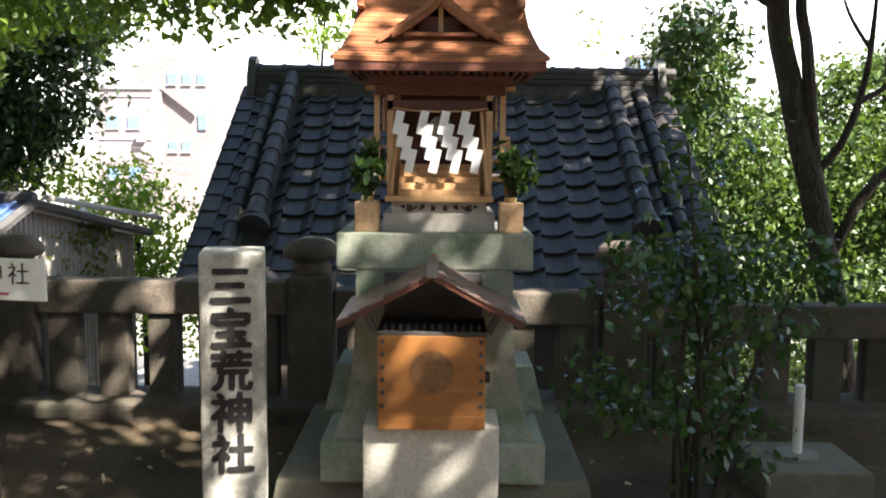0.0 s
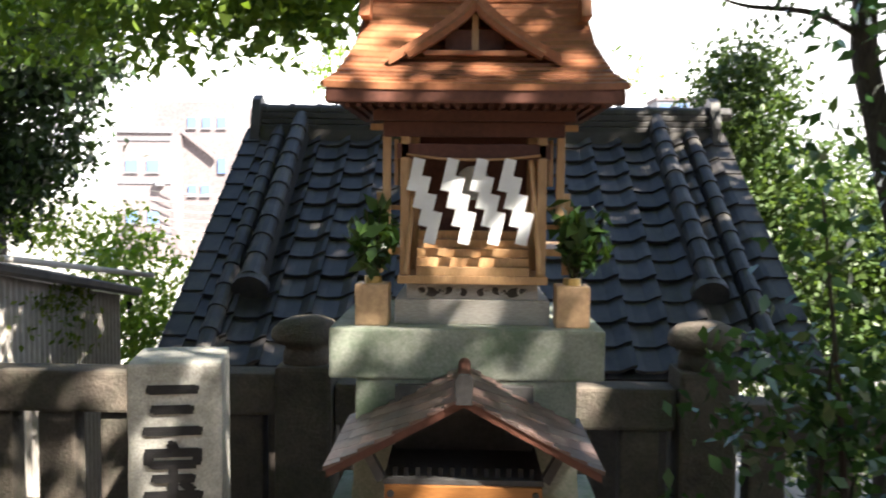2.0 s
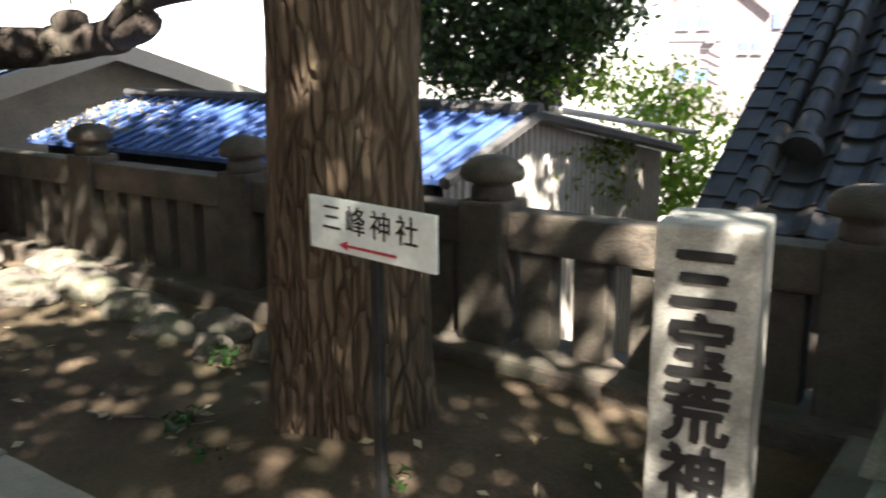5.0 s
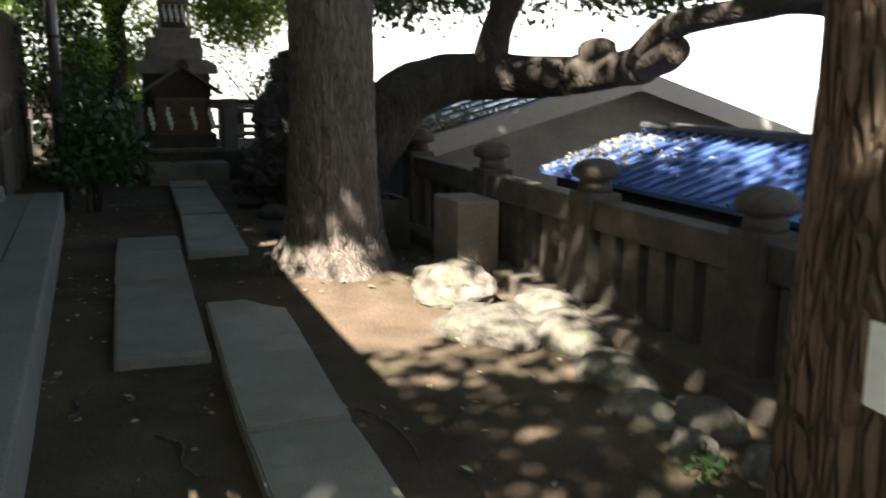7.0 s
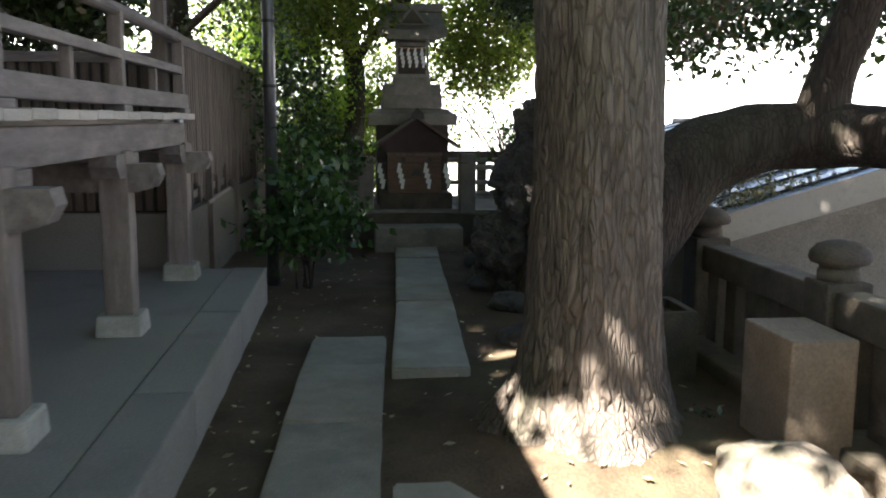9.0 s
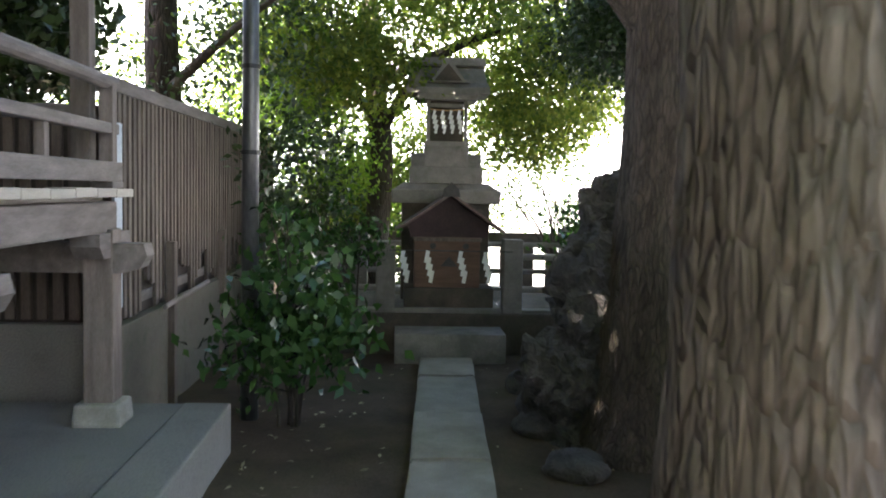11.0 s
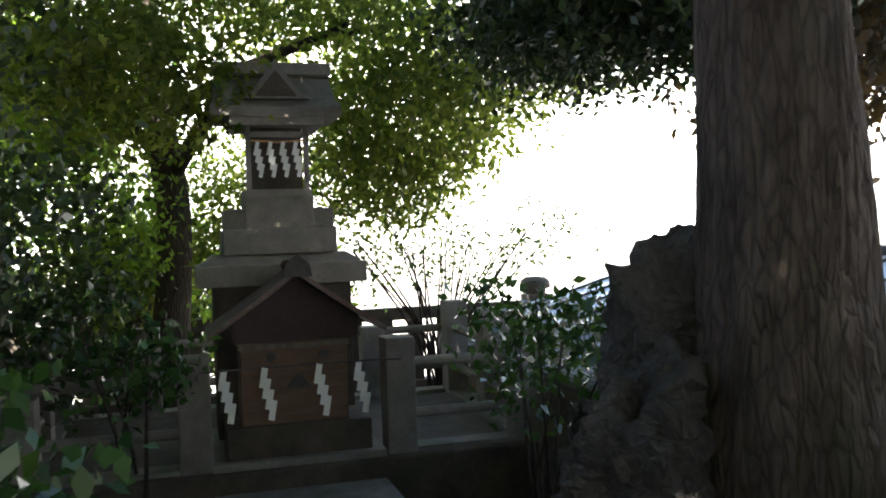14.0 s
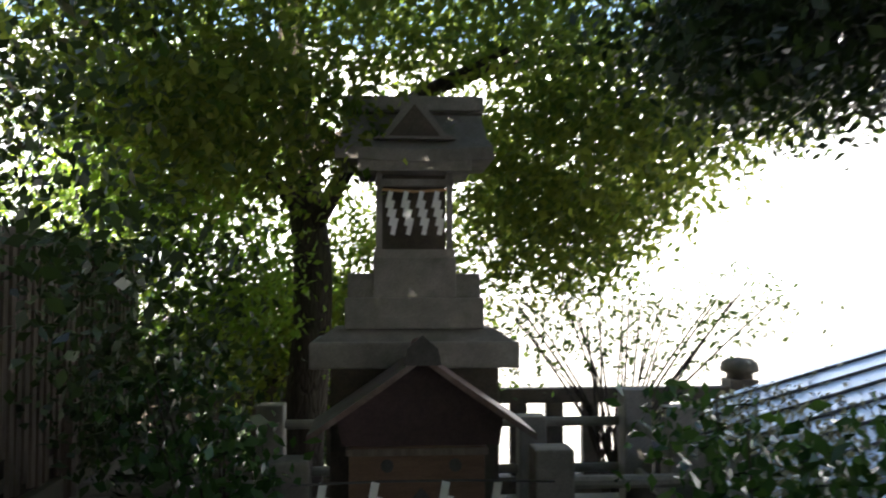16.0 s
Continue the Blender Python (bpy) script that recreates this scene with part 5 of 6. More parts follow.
    tree("background_tree", "dense green tree on the slope beyond the fence", BARKDARK,
         [(5.5, 11, -2.4, 0.2), (5.5, 11, 1.0, 0.15), (5.4, 11, 3, 0.06)], [],
         [(BACKLEAF, [(3.4, 10.5, 1.0, 1.0, 0.8, 1.3, 1.2), (2.9, 10.8, 2.4, 0.5, 0.6, 0.9, 0.6), (5.2, 10.5, 0.8, 1.4, 1.0, 1.2, 2), (5.6, 11.5, 2.2, 1.2, 0.8, 0.6, 0.7), (4.2, 9.5, -0.5, 2.0, 1.0, 0.8, 1.4), (7.5, 11, 0.5, 1.6, 1.2, 1.5, 1.5)], 3800, 15, 0.16, 0.095, dict()),
          (EVERGREEN, [(4.6, 13.2, 0.2, 2.0, 0.6, 1.3, 1.2), (7.5, 13.2, 0.6, 1.8, 0.6, 1.6, 1), (3.5, 13.0, 1.6, 0.7, 0.5, 1.0, 0.4)], 800, 15, 0.22, 0.17, dict())],
         sides=10, seed=9.1)
    tree("sunlit_shrub", "bright yellow-green shrub lit by the sun beyond the fence", BARKDARK,
         [(-3.3, 9.6, -2.4, 0.06), (-3.3, 9.6, -0.5, 0.05), (-3.4, 9.6, 0.8, 0.02)], [],
         [(BRIGHT, [(-3.25, 9.6, 0.55, 0.55, 0.5, 0.6, 1.5), (-3.7, 9.9, 1.0, 0.5, 0.4, 0.35, 0.7), (-4.5, 10.2, 1.1, 0.5, 0.4, 0.25, 0.4), (-3.0, 9.4, -0.2, 0.6, 0.5, 0.6, 1.0), (-3.5, 9.6, 0.2, 0.6, 0.5, 0.5, 1.0)], 420, 12, 0.13, 0.08, dict())],
         category="shrub", sides=8, seed=10.1)
    tree("bamboo_spray", "light yellow-green bamboo leaves rising behind the tiled roof", BARKDARK,
         [(-1.7, 11.8, -2.4, 0.03), (-1.7, 11.8, 1.5, 0.025), (-1.6, 11.8, 3.3, 0.01)], [],
         [(BRIGHT, [(-1.6, 11.8, 3.1, 0.55, 0.4, 0.45, 1.0), (2.0, 12.0, 3.1, 0.25, 0.3, 0.5, 0.25)], 42, 9, 0.13, 0.15, dict(width=0.25, droop=0.8))],
         category="bamboo", sides=8, seed=11.1)


def unseen_shade_trees():
    # Added evergreens outside the view, only there to cut sky light.
    for x, y, s in ((4.5, -6.5, 21.0), (9.0, -1.0, 22.0), (-1.0, -8.5, 23.0)):
        tree("unseen_shade_tree", "dense dark evergreen added out of view to block light", BARKDARK,
             [(x, y, -0.2, 0.3), (x, y, 2, 0.22), (x, y, 5, 0.1)], [],
             [(EVERGREEN, [(x, y, 4.2, 3.2, 2.0, 3.0, 1), (x - 2.2, y, 2.6, 2.0, 1.4, 2.2, 0.7), (x + 2.2, y + 0.3, 2.8, 2.0, 1.4, 2.2, 0.7)], 1000, 14, 0.4, 0.28, dict())],
             sides=10, seed=s)


def hedge_trees():
    tree("garden_tree", "low dark evergreen standing behind the hall", BARKDARK,
         [(-12.7, -1.6, -0.2, 0.14), (-12.7, -1.6, 1.6, 0.1), (-12.7, -1.6, 3.0, 0.04)], [],
         [(EVERGREEN, [(-12.7, -1.2, 3.1, 1.1, 1.1, 1.3, 1), (-12.4, -0.4, 3.1, 0.6, 0.6, 0.9, 0.5)], 700, 15, 0.2, 0.13, dict())],
         sides=10, seed=24.0)
    tree("garden_tree", "bushy green tree closing the view behind the far shrine", BARKDARK,
         [(-19.2, 2.0, -2.4, 0.12), (-19.2, 2.0, 0.6, 0.1), (-19.2, 2.1, 2.2, 0.04)], [],
         [(EVERGREEN, [(-19.3, 0.4, 0.8, 0.5, 1.2, 1.3, 1), (-19.3, 2.0, 0.8, 0.5, 1.0, 1.2, 1), (-19.4, -1.6, 1.2, 0.6, 1.4, 1.8, 1)], 900, 15, 0.22, 0.13, dict()),
          (BRIGHT, [(-18.9, 2.3, 1.7, 0.4, 0.6, 0.5, 1), (-18.9, 2.9, 0.9, 0.3, 0.3, 0.5, 0.5)], 160, 13, 0.16, 0.09, dict())],
         sides=10, seed=25.0)


def shrub(name, label, x, y, stems, blobs, clusters, per, spread, size, material, seed, droop=0.4):
    s = thing(name, (0, 0, 0), label, "shrub")
    rng = np.random.default_rng(seed)
    for k in range(stems):
        b = blobs[k % len(blobs)]
        bm = bmesh.new()
        ex, ey, ez = b[0] + rng.normal() * b[3] * 0.3, b[1] + rng.normal() * b[4] * 0.3, b[2] + b[5] * rng.uniform(0.3, 0.9)
        x0, y0 = x + rng.normal() * 0.05, y + rng.normal() * 0.05
        limb(bm, [(x0, y0, -0.05, 0.014), (x0 + (ex - x) * 0.25, y0 + (ey - y) * 0.25, ez * 0.45, 0.011), (ex, ey, ez, 0.004)], 6, 4)
        part("stem", bm, BARKDARK, s)
    leaf_mesh("foliage", crown_points(rng, blobs, clusters, per, spread), size, material, s, rng, droop=droop)
    return s


def shrubs():
    shrub("sapling_bush", "leafy glossy green sapling growing in front of the fence", 1.02, 3.62, 6,
          [(1.05, 3.62, 1.35, 0.22, 0.2, 0.55, 0.9), (0.92, 3.62, 0.98, 0.28, 0.22, 0.22, 1.2), (1.25, 3.7, 0.85, 0.35, 0.25, 0.25, 1.2), (0.75, 3.55, 0.52, 0.26, 0.2, 0.15, 0.7), (1.1, 3.62, 0.45, 0.25, 0.22, 0.35, 0.9), (1.5, 3.75, 1.02, 0.25, 0.2, 0.12, 0.5), (1.08, 3.65, 2.1, 0.12, 0.12, 0.5, 0.4)],
          220, 10, 0.075, 0.058, SHRUB, 41)
    shrub("glossy_shrub", "dark glossy-leaved shrub drooping over the earth beside the path", -11.45, 1.95, 8,
          [(-11.45, 1.95, 0.85, 0.42, 0.36, 0.40, 1.5), (-11.15, 2.15, 0.7, 0.35, 0.35, 0.35, 1.0), (-11.7, 1.8, 1.3, 0.3, 0.25, 0.3, 0.35), (-11.0, 1.75, 0.6, 0.3, 0.3, 0.3, 0.6)],
          170, 9, 0.13, 0.105, SHRUB, 42, droop=0.9)
    shrub("fence_side_shrub", "green shrub pushing through a low stone railing", -12.75, 4.3, 7,
          [(-12.8, 4.3, 1.15, 0.4, 0.35, 0.4, 1.2), (-12.4, 4.6, 1.35, 0.4, 0.3, 0.3, 1.0), (-13.6, 4.35, 1.2, 0.4, 0.25, 0.4, 0.8)],
          120, 9, 0.085, 0.075, SHRUB, 43)
    shrub("hedge_bush", "dark bush growing between the railing and the far shrine", -14.3, 2.2, 6,
          [(-13.9, 2.3, 1.15, 0.3, 0.25, 0.25, 1.0), (-14.5, 1.9, 1.3, 0.5, 0.3, 0.4, 1.0)],
          75, 9, 0.085, 0.085, SHRUB, 44, droop=0.9)
    shrub("twiggy_bush", "thin twiggy bush with few leaves behind the railing", -17.0, 4.9, 26,
          [(-17.0, 4.6, 1.8, 0.5, 0.6, 0.5, 1.0), (-17.0, 5.3, 1.65, 0.4, 0.6, 0.5, 0.9), (-16.8, 5.9, 1.85, 0.4, 0.5, 0.3, 0.6), (-17.2, 4.1, 1.6, 0.3, 0.3, 0.5, 0.5)], 240, 7, 0.14, 0.06, BACKLEAF, 45)


# ---- sign ----
def direction_sign():
    a, b = Vector((-1.92, 3.15, 0)), Vector((-1.43, 3.08, 0))
    rz = math.degrees(math.atan2(b.y - a.y, b.x - a.x))
    c = (a + b) / 2
    s = thing("direction_sign", (c.x, c.y, 0), "white lettered board with a red arrow on a thin black post", "sign", rz=rz)
    part("board", slab(-0.25, 0.25, -0.006, 0.006, 0.955, 1.105, 0.002), SIGNWHITE, s)
    part("post", slab(-0.016, 0.016, 0.010, 0.034, -0.1, 1.07, 0.003), BLACKMETAL, s)
    for k, ch in enumerate("三峰神社"):
        text_mesh("painted_character", ch, 0.085, 0.001, INK, s, pose(-0.15 + 0.1 * k, -0.0075, 1.045, 90, 0, 0), 0.0)
    bm = bmesh.new()
    prism(bm, [(-0.12, 0.978), (-0.085, 0.992), (-0.085, 0.982), (0.11, 0.982), (0.11, 0.975), (-0.085, 0.975), (-0.085, 0.966)], "y", -0.0095, -0.007)
    part("arrow", bm, RED, s, "red arrow")


# ---- rocks ----
def rock(name, label, at, size, material, seed, detail=3, rough=0.25, category="rock", group=""):
    bm = bmesh.new()
    bmesh.ops.create_icosphere(bm, subdivisions=detail, radius=1)
    for v in bm.verts:
        n = noise.noise(v.co * 1.3 + Vector((seed * 3.1, seed, 0))) + 0.45 * noise.noise(v.co * 3.5 + Vector((seed, 0, seed)))
        c = v.co * (1 + rough * n)
        v.co = Vector((c.x * size[0], c.y * size[1], c.z * size[2]))
    ob = finish(name, bm, material, smooth=detail < 4)
    ob.location = at
    return tagged(ob, label, category, group)


def rocks():
    rock("boulder", "large rounded pale boulder beside a tree root", (-6.27, 4.16, 0.08), (0.34, 0.27, 0.20), ROCK, 1, 4, 0.26)
    rock("boulder", "broad flat pale stone lying in the sun", (-5.52, 4.12, 0.0), (0.42, 0.32, 0.17), ROCK, 2, 4, 0.30)
    for k, (x, y, z, a, b, c) in enumerate([(-5.15, 4.42, 0.03, 0.38, 0.22, 0.15), (-4.55, 4.36, 0.0, 0.34, 0.2, 0.13), (-4.1, 4.22, -0.02, 0.22, 0.16, 0.11), (-3.62, 4.14, 0.0, 0.11, 0.10, 0.11),
                                            (-3.3, 4.30, 0.0, 0.17, 0.13, 0.13), (-3.85, 4.40, 0.0, 0.2, 0.14, 0.12), (-2.9, 4.38, 0.0, 0.2, 0.12, 0.08), (-5.6, 4.55, 0.04, 0.32, 0.2, 0.16)]):
        rock("edging_stone", "rough mossy edging stone along the foot of the fence", (x, y, z), (a, b, c), ROCK, 3 + k, 3, group="edging stones")
    for k, (x, y, a, b, c) in enumerate([(-11.9, 3.75, 0.22, 0.16, 0.12), (-11.35, 3.7, 0.3, 0.2, 0.12), (-12.6, 3.8, 0.25, 0.2, 0.15), (-10.4, 3.75, 0.25, 0.2, 0.1), (-9.2, 3.6, 0.2, 0.16, 0.1)]):
        rock("garden_stone", "low dark stone half sunk in the earth", (x, y, 0.03), (a, b, c), LAVA, 20 + k, 3, group="garden stones")
    bm = bmesh.new()
    rng = random.Random(8)
    lumps = [(-11.3, 4.03, 0.05, 0.50, 0.46, 0.40), (-11.2, 3.88, 0.45, 0.36, 0.34, 0.36), (-11.35, 4.16, 0.55, 0.38, 0.36, 0.42), (-11.25, 4.0, 0.95, 0.34, 0.30, 0.34),
             (-11.3, 4.16, 1.22, 0.26, 0.24, 0.30), (-11.2, 3.86, 1.12, 0.17, 0.16, 0.22), (-11.3, 4.06, 1.48, 0.19, 0.16, 0.22), (-11.32, 4.12, 1.63, 0.12, 0.12, 0.17), (-11.28, 3.72, 0.30, 0.22, 0.20, 0.28), (-11.1, 3.97, 1.30, 0.14, 0.13, 0.16)]
    for x, y, z, a, b, c in lumps:
        z, a, b, c = z * 1.02, a * 0.9, b * 0.9, c * 1.02
        v = bmesh.ops.create_icosphere(bm, subdivisions=4, radius=1)["verts"]
        o = Vector((rng.uniform(0, 9), rng.uniform(0, 9), rng.uniform(0, 9)))
        for q in v:
            n = q.co * 1.9 + o
            f = 0.92 + 0.36 * noise.noise(n) + 0.26 * abs(noise.noise(n * 2.3)) + 0.13 * noise.noise(n * 5.5)
            q.co = Vector((x + q.co.x * a * f, y + q.co.y * b * f, z + q.co.z * c * f))
    tmp = finish("standing_rock", bm, LAVA)
    skin = tmp.modifiers.new("skin", "REMESH")
    skin.mode, skin.voxel_size = "VOXEL", 0.028
    bpy.context.view_layer.update()
    me = bpy.data.meshes.new_from_object(tmp.evaluated_get(bpy.context.evaluated_depsgraph_get()))
    bpy.data.objects.remove(tmp)
    bm = bmesh.new()
    bm.from_mesh(me)
    roughen(bm, 0.075, 4.5, 2)
    roughen(bm, 0.07, 9, 5)
    roughen(bm, 0.03, 21, 7)
    bm.to_mesh(me)
    bm.free()
    me.shade_flat()
    tagged(new("standing_rock", me), "tall dark rugged standing rock leaning against a tree", "rock")
    b = thing("stone_block", (-6.96, 4.54, 0), "plain squared brown stone block beside the fence", "stone block")
    bm = slab(-0.25, 0.25, -0.165, 0.165, -0.05, 0.62, 0.015)
    part("block", bm, surface("brown_block_stone", (0.15, 0.115, 0.085), (0.23, 0.18, 0.135), scale=4, rough=0.9, bump=0.3), b)


def stone_trough():
    """An open stone trough with a little dark litter in it."""
    t = thing("stone_trough", (-8.3, 4.28, 0), "dark open stone trough beside the fence, half full of litter", "trough")
    for x0, x1, y0, y1 in ((-0.24, -0.19, -0.2, 0.2), (0.19, 0.24, -0.2, 0.2), (-0.19, 0.19, -0.2, -0.15), (-0.19, 0.19, 0.15, 0.2)):
        part("wall", slab(x0, x1, y0, y1, -0.05, 0.46, 0.006), DARKSTONE, t)
    part("litter", slab(-0.19, 0.19, -0.15, 0.15, -0.05, 0.40), SOIL, t, "dark wet leaf litter")


def twig(points, radius):
    bm = bmesh.new()
    pts, rad = curve_points([(x, y, ground_height(x, y) + 0.012, r) for (x, y), r in zip(points, (radius, radius * 0.9, radius * 0.7, radius * 0.4))], 5)
    tube(bm, pts, rad, 6)
    tagged(finish("twig", bm, BARK2, smooth=True), "thin dry fallen twig lying on the earth", "twig", "fallen twigs")


def ground_litter():
    twig([(-4.55, 2.97), (-4.35, 3.06), (-4.1, 3.08), (-3.92, 3.06)], 0.007)
    twig([(-3.3, 3.35), (-3.1, 3.42), (-2.95, 3.40), (-2.8, 3.46)], 0.006)
    twig([(-5.3, 1.85), (-5.15, 1.78), (-5.0, 1.80), (-4.86, 1.74)], 0.009)
    twig([(-4.6, 2.1), (-4.45, 2.2), (-4.25, 2.18), (-4.1, 2.24)], 0.008)
    for k, (x, y) in enumerate(((-2.62, 3.28), (-2.95, 3.45), (-1.95, 3.5), (-3.45, 4.05), (-7.35, 4.25))):
        shrub("weed_tuft", "small green weed growing in the earth by a trunk", x, y, 4,
              [(x, y, 0.05, 0.09, 0.09, 0.04, 1.0)], 9, 4, 0.03, 0.05, SHRUB, 70 + k, droop=-0.2)


def pipe_block():
    b = thing("concrete_footing", (1.60, 3.86, -0.03), "low concrete block with a white upright pipe by the fence", "concrete block")
    part("block", slab(-0.24, 0.24, -0.22, 0.22, -0.05, 0.17, 0.012, 0.01), BASESTONE, b)
    bm = bmesh.new()
    tube(bm, [(-0.02, 0.0, 0.17), (-0.02, 0.0, 0.19)], 0.09, 18)
    part("flange", bm, CONCRETE, b)
    bm = bmesh.new()
    tube(bm, [(-0.02, 0.0, 0.18), (-0.02, 0.0, 0.50), (-0.02, 0.0, 0.505)], [0.022, 0.022, 0.012], 14)
    part("pipe", bm, WHITEPIPE, b, "white plastic pipe", smooth=False)


# ---- far stone shrine ----
def far_shrine():
    ox, cy = -14.9, 3.19
    s = thing("stone_shrine", (ox, cy, 0), "grey stone shrine tower with a small roofed offering box before it", "shrine")

    def b(name, x0, x1, h, z0, z1, mat, bev=0.01, tap=0.0, parent=None, dy=0.0):
        return part(name, slab(x0, x1, -h + dy, h + dy, z0, z1, bev, tap), mat, parent or s)
    b("step", 0.70, 1.22, 0.54, -0.05, 0.29, FARSTONE)
    b("platform", -1.4, 0.72, 1.6, -0.05, 0.42, DARKSTONE, 0.02)
    b("platform_top", -0.5, 0.70, 0.55, 0.42, 0.47, FARSTONE)
    # Core and back take a darker stone than the tiers around them.
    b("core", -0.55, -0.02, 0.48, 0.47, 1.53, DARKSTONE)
    b("capstone", -0.75, 0.02, 0.595, 1.53, 1.68, FARSTONE, 0.012)
    b("bevel_course", -0.70, -0.02, 0.57, 1.68, 1.75, FARSTONE, 0.0, 0.10)
    b("tier", -0.62, -0.06, 0.40, 1.75, 1.93, FARSTONE, 0.008)
    b("tier", -0.60, -0.09, 0.385, 1.93, 2.07, FARSTONE, 0.008)
    b("tier_block", -0.58, -0.07, 0.24, 1.93, 2.16, FARSTONE, 0.008)
    # little stone house on top
    b("sill", -0.58, -0.10, 0.235, 2.16, 2.21, FARSTONE, 0.005)
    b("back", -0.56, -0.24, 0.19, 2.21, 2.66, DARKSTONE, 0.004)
    for sy in (-1, 1):
        part("pillar", slab(-0.14, -0.10, sy * 0.205 - 0.018, sy * 0.205 + 0.018, 2.21, 2.66, 0.003), FARSTONE, s)
    b("lintel", -0.16, -0.10, 0.23, 2.58, 2.62, FARSTONE, 0.003)
    b("eave_course", -0.62, -0.04, 0.33, 2.66, 2.73, FARSTONE, 0.006)
    bm = bmesh.new()
    prof = [(-0.02, 0.46, 2.73), (-0.02, 0.455, 2.80), (-0.12, 0.43, 2.86), (-0.22, 0.415, 2.97), (-0.30, 0.41, 3.06), (-0.42, 0.41, 3.06), (-0.52, 0.43, 2.95), (-0.66, 0.455, 2.82), (-0.66, 0.46, 2.73)]
    lo = [bm.verts.new((x, -h, z)) for x, h, z in prof]
    mid = [bm.verts.new((x, 0, z - 0.02)) for x, h, z in prof]
    hi = [bm.verts.new((x, h, z)) for x, h, z in prof]
    n = len(prof)
    for a, c in ((lo, mid), (mid, hi)):
        for i in range(n):
            bm.faces.new((a[i], c[i], c[(i + 1) % n], a[(i + 1) % n]))
    bm.faces.new(lo)
    bm.faces.new(hi)
    bmesh.ops.recalc_face_normals(bm, faces=bm.faces[:])
    part("stone_roof", bm, FARSTONE, s)
    b("ridge", -0.44, -0.28, 0.43, 3.06, 3.15, FARSTONE, 0.01)
    # Thin dark strip under the ridge drawn as a groove's shade.
    b("ridge_groove", -0.275, -0.265, 0.42, 3.03, 3.045, DARKSTONE, 0.0)
    bm = bmesh.new()
    prism(bm, [(-0.24, 2.85), (0.24, 2.85), (0.17, 2.89), (0.0, 3.13), (-0.17, 2.89)], "x", -0.22, -0.055)
    part("gable", bm, FARSTONE, s)
    # Dark plate laid on the gable face stands for a recess's shade.
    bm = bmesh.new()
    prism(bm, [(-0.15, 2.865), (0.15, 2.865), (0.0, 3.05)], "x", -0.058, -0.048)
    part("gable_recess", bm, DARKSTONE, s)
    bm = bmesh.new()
    tube(bm, [(-0.12, -0.2, 2.56), (-0.10, 0, 2.545), (-0.12, 0.2, 2.56)], 0.008, 6)
    part("rope", bm, CEDAR, s)
    for y in (-0.15, -0.06, 0.03, 0.12):
        shide(s, pose(-0.09, y, 2.55, 0, 0, 90), 0.26, 0.027, 0.010)


def far_offering_box():
    s = thing("roofed_offering_box", (-14.55, 3.2, 0.47), "brown wooden offering box under a dark pitched roof", "offering box")
    part("stone_base", slab(-0.2, 0.28, -0.46, 0.46, 0, 0.20, 0.008), DARKSTONE, s)
    part("body", slab(-0.15, 0.22, -0.36, 0.32, 0.20, 0.72, 0.006), surface("brown_box_wood", (0.10, 0.058, 0.038), (0.17, 0.10, 0.065), scale=3, rough=0.6, bump=0.2, stretch=(1, 1, 6)), s)
    part("rim", slab(-0.17, 0.24, -0.375, 0.335, 0.68, 0.715, 0.004), FENCEWOOD, s)
    bm = bmesh.new()
    prism(bm, [(-0.09, 0.42), (0.09, 0.42), (0.0, 0.52)], "x", 0.221, 0.228)
    part("crest", bm, DARKTRIM, s)
    for y in (-0.17, 0.17):
        bm = bmesh.new()
        tube(bm, [(0.222, y, 0.63), (0.24, y, 0.63)], 0.032, 10)
        part("fitting", bm, DARKTRIM, s)
    part("gable_board", _gable(0.18), surface("dark_plum_board", (0.035, 0.018, 0.02), (0.06, 0.032, 0.034), rough=0.6, bump=0.2), s, "dark plum gable board")
    for sy in (-1, 1):
        bm = bmesh.new()
        rows = []
        for f in np.linspace(0, 1, 9):
            y, z = sy * 0.56 * f, 1.17 - 0.39 * f ** 0.95
            rows.append([bm.verts.new((x, y, z + dz)) for x, dz in ((0.36, 0.022), (-0.25, 0.022), (-0.25, -0.012), (0.36, -0.012))])
        for p, q in zip(rows, rows[1:]):
            for k in range(4):
                bm.faces.new((p[k], p[(k + 1) % 4], q[(k + 1) % 4], q[k]))
        bm.faces.new(rows[0])
        bm.faces.new(rows[-1])
        bmesh.ops.recalc_face_normals(bm, faces=bm.faces[:])
        part("roof_slope", bm, SHINGLE, s)
    bm = bmesh.new()
    tube(bm, [(-0.25, 0, 1.20), (0.38, 0, 1.20)], 0.04, 10)
    part("ridge_roll", bm, REDDARK, s)
    bm = bmesh.new()
    prism(bm, [(-0.09, 1.14), (0.09, 1.14), (0.075, 1.22), (0.04, 1.25), (0.0, 1.285), (-0.04, 1.25), (-0.075, 1.22)], "x", 0.37, 0.40)
    part("ridge_ornament", bm, DARKTRIM, s)
    bm = bmesh.new()
    tube(bm, [(0.50, -0.62, 0.60), (0.42, -0.2, 0.595), (0.42, 0.2, 0.595), (0.50, 0.62, 0.60)], 0.006, 6)
    part("rope", bm, DARKTRIM, s)
    for y in (-0.47, -0.225, 0.11, 0.36):
        shide(s, pose(0.44, y - 0.02, 0.60, 0, 0, 90), 0.33, 0.038, 0.016)


def _gable(x):
    bm = bmesh.new()
    prism(bm, [(-0.40, 0.72), (0.40, 0.72), (0.42, 0.86), (0.0, 1.15), (-0.42, 0.86)], "x", x - 0.02, x)
    return bm


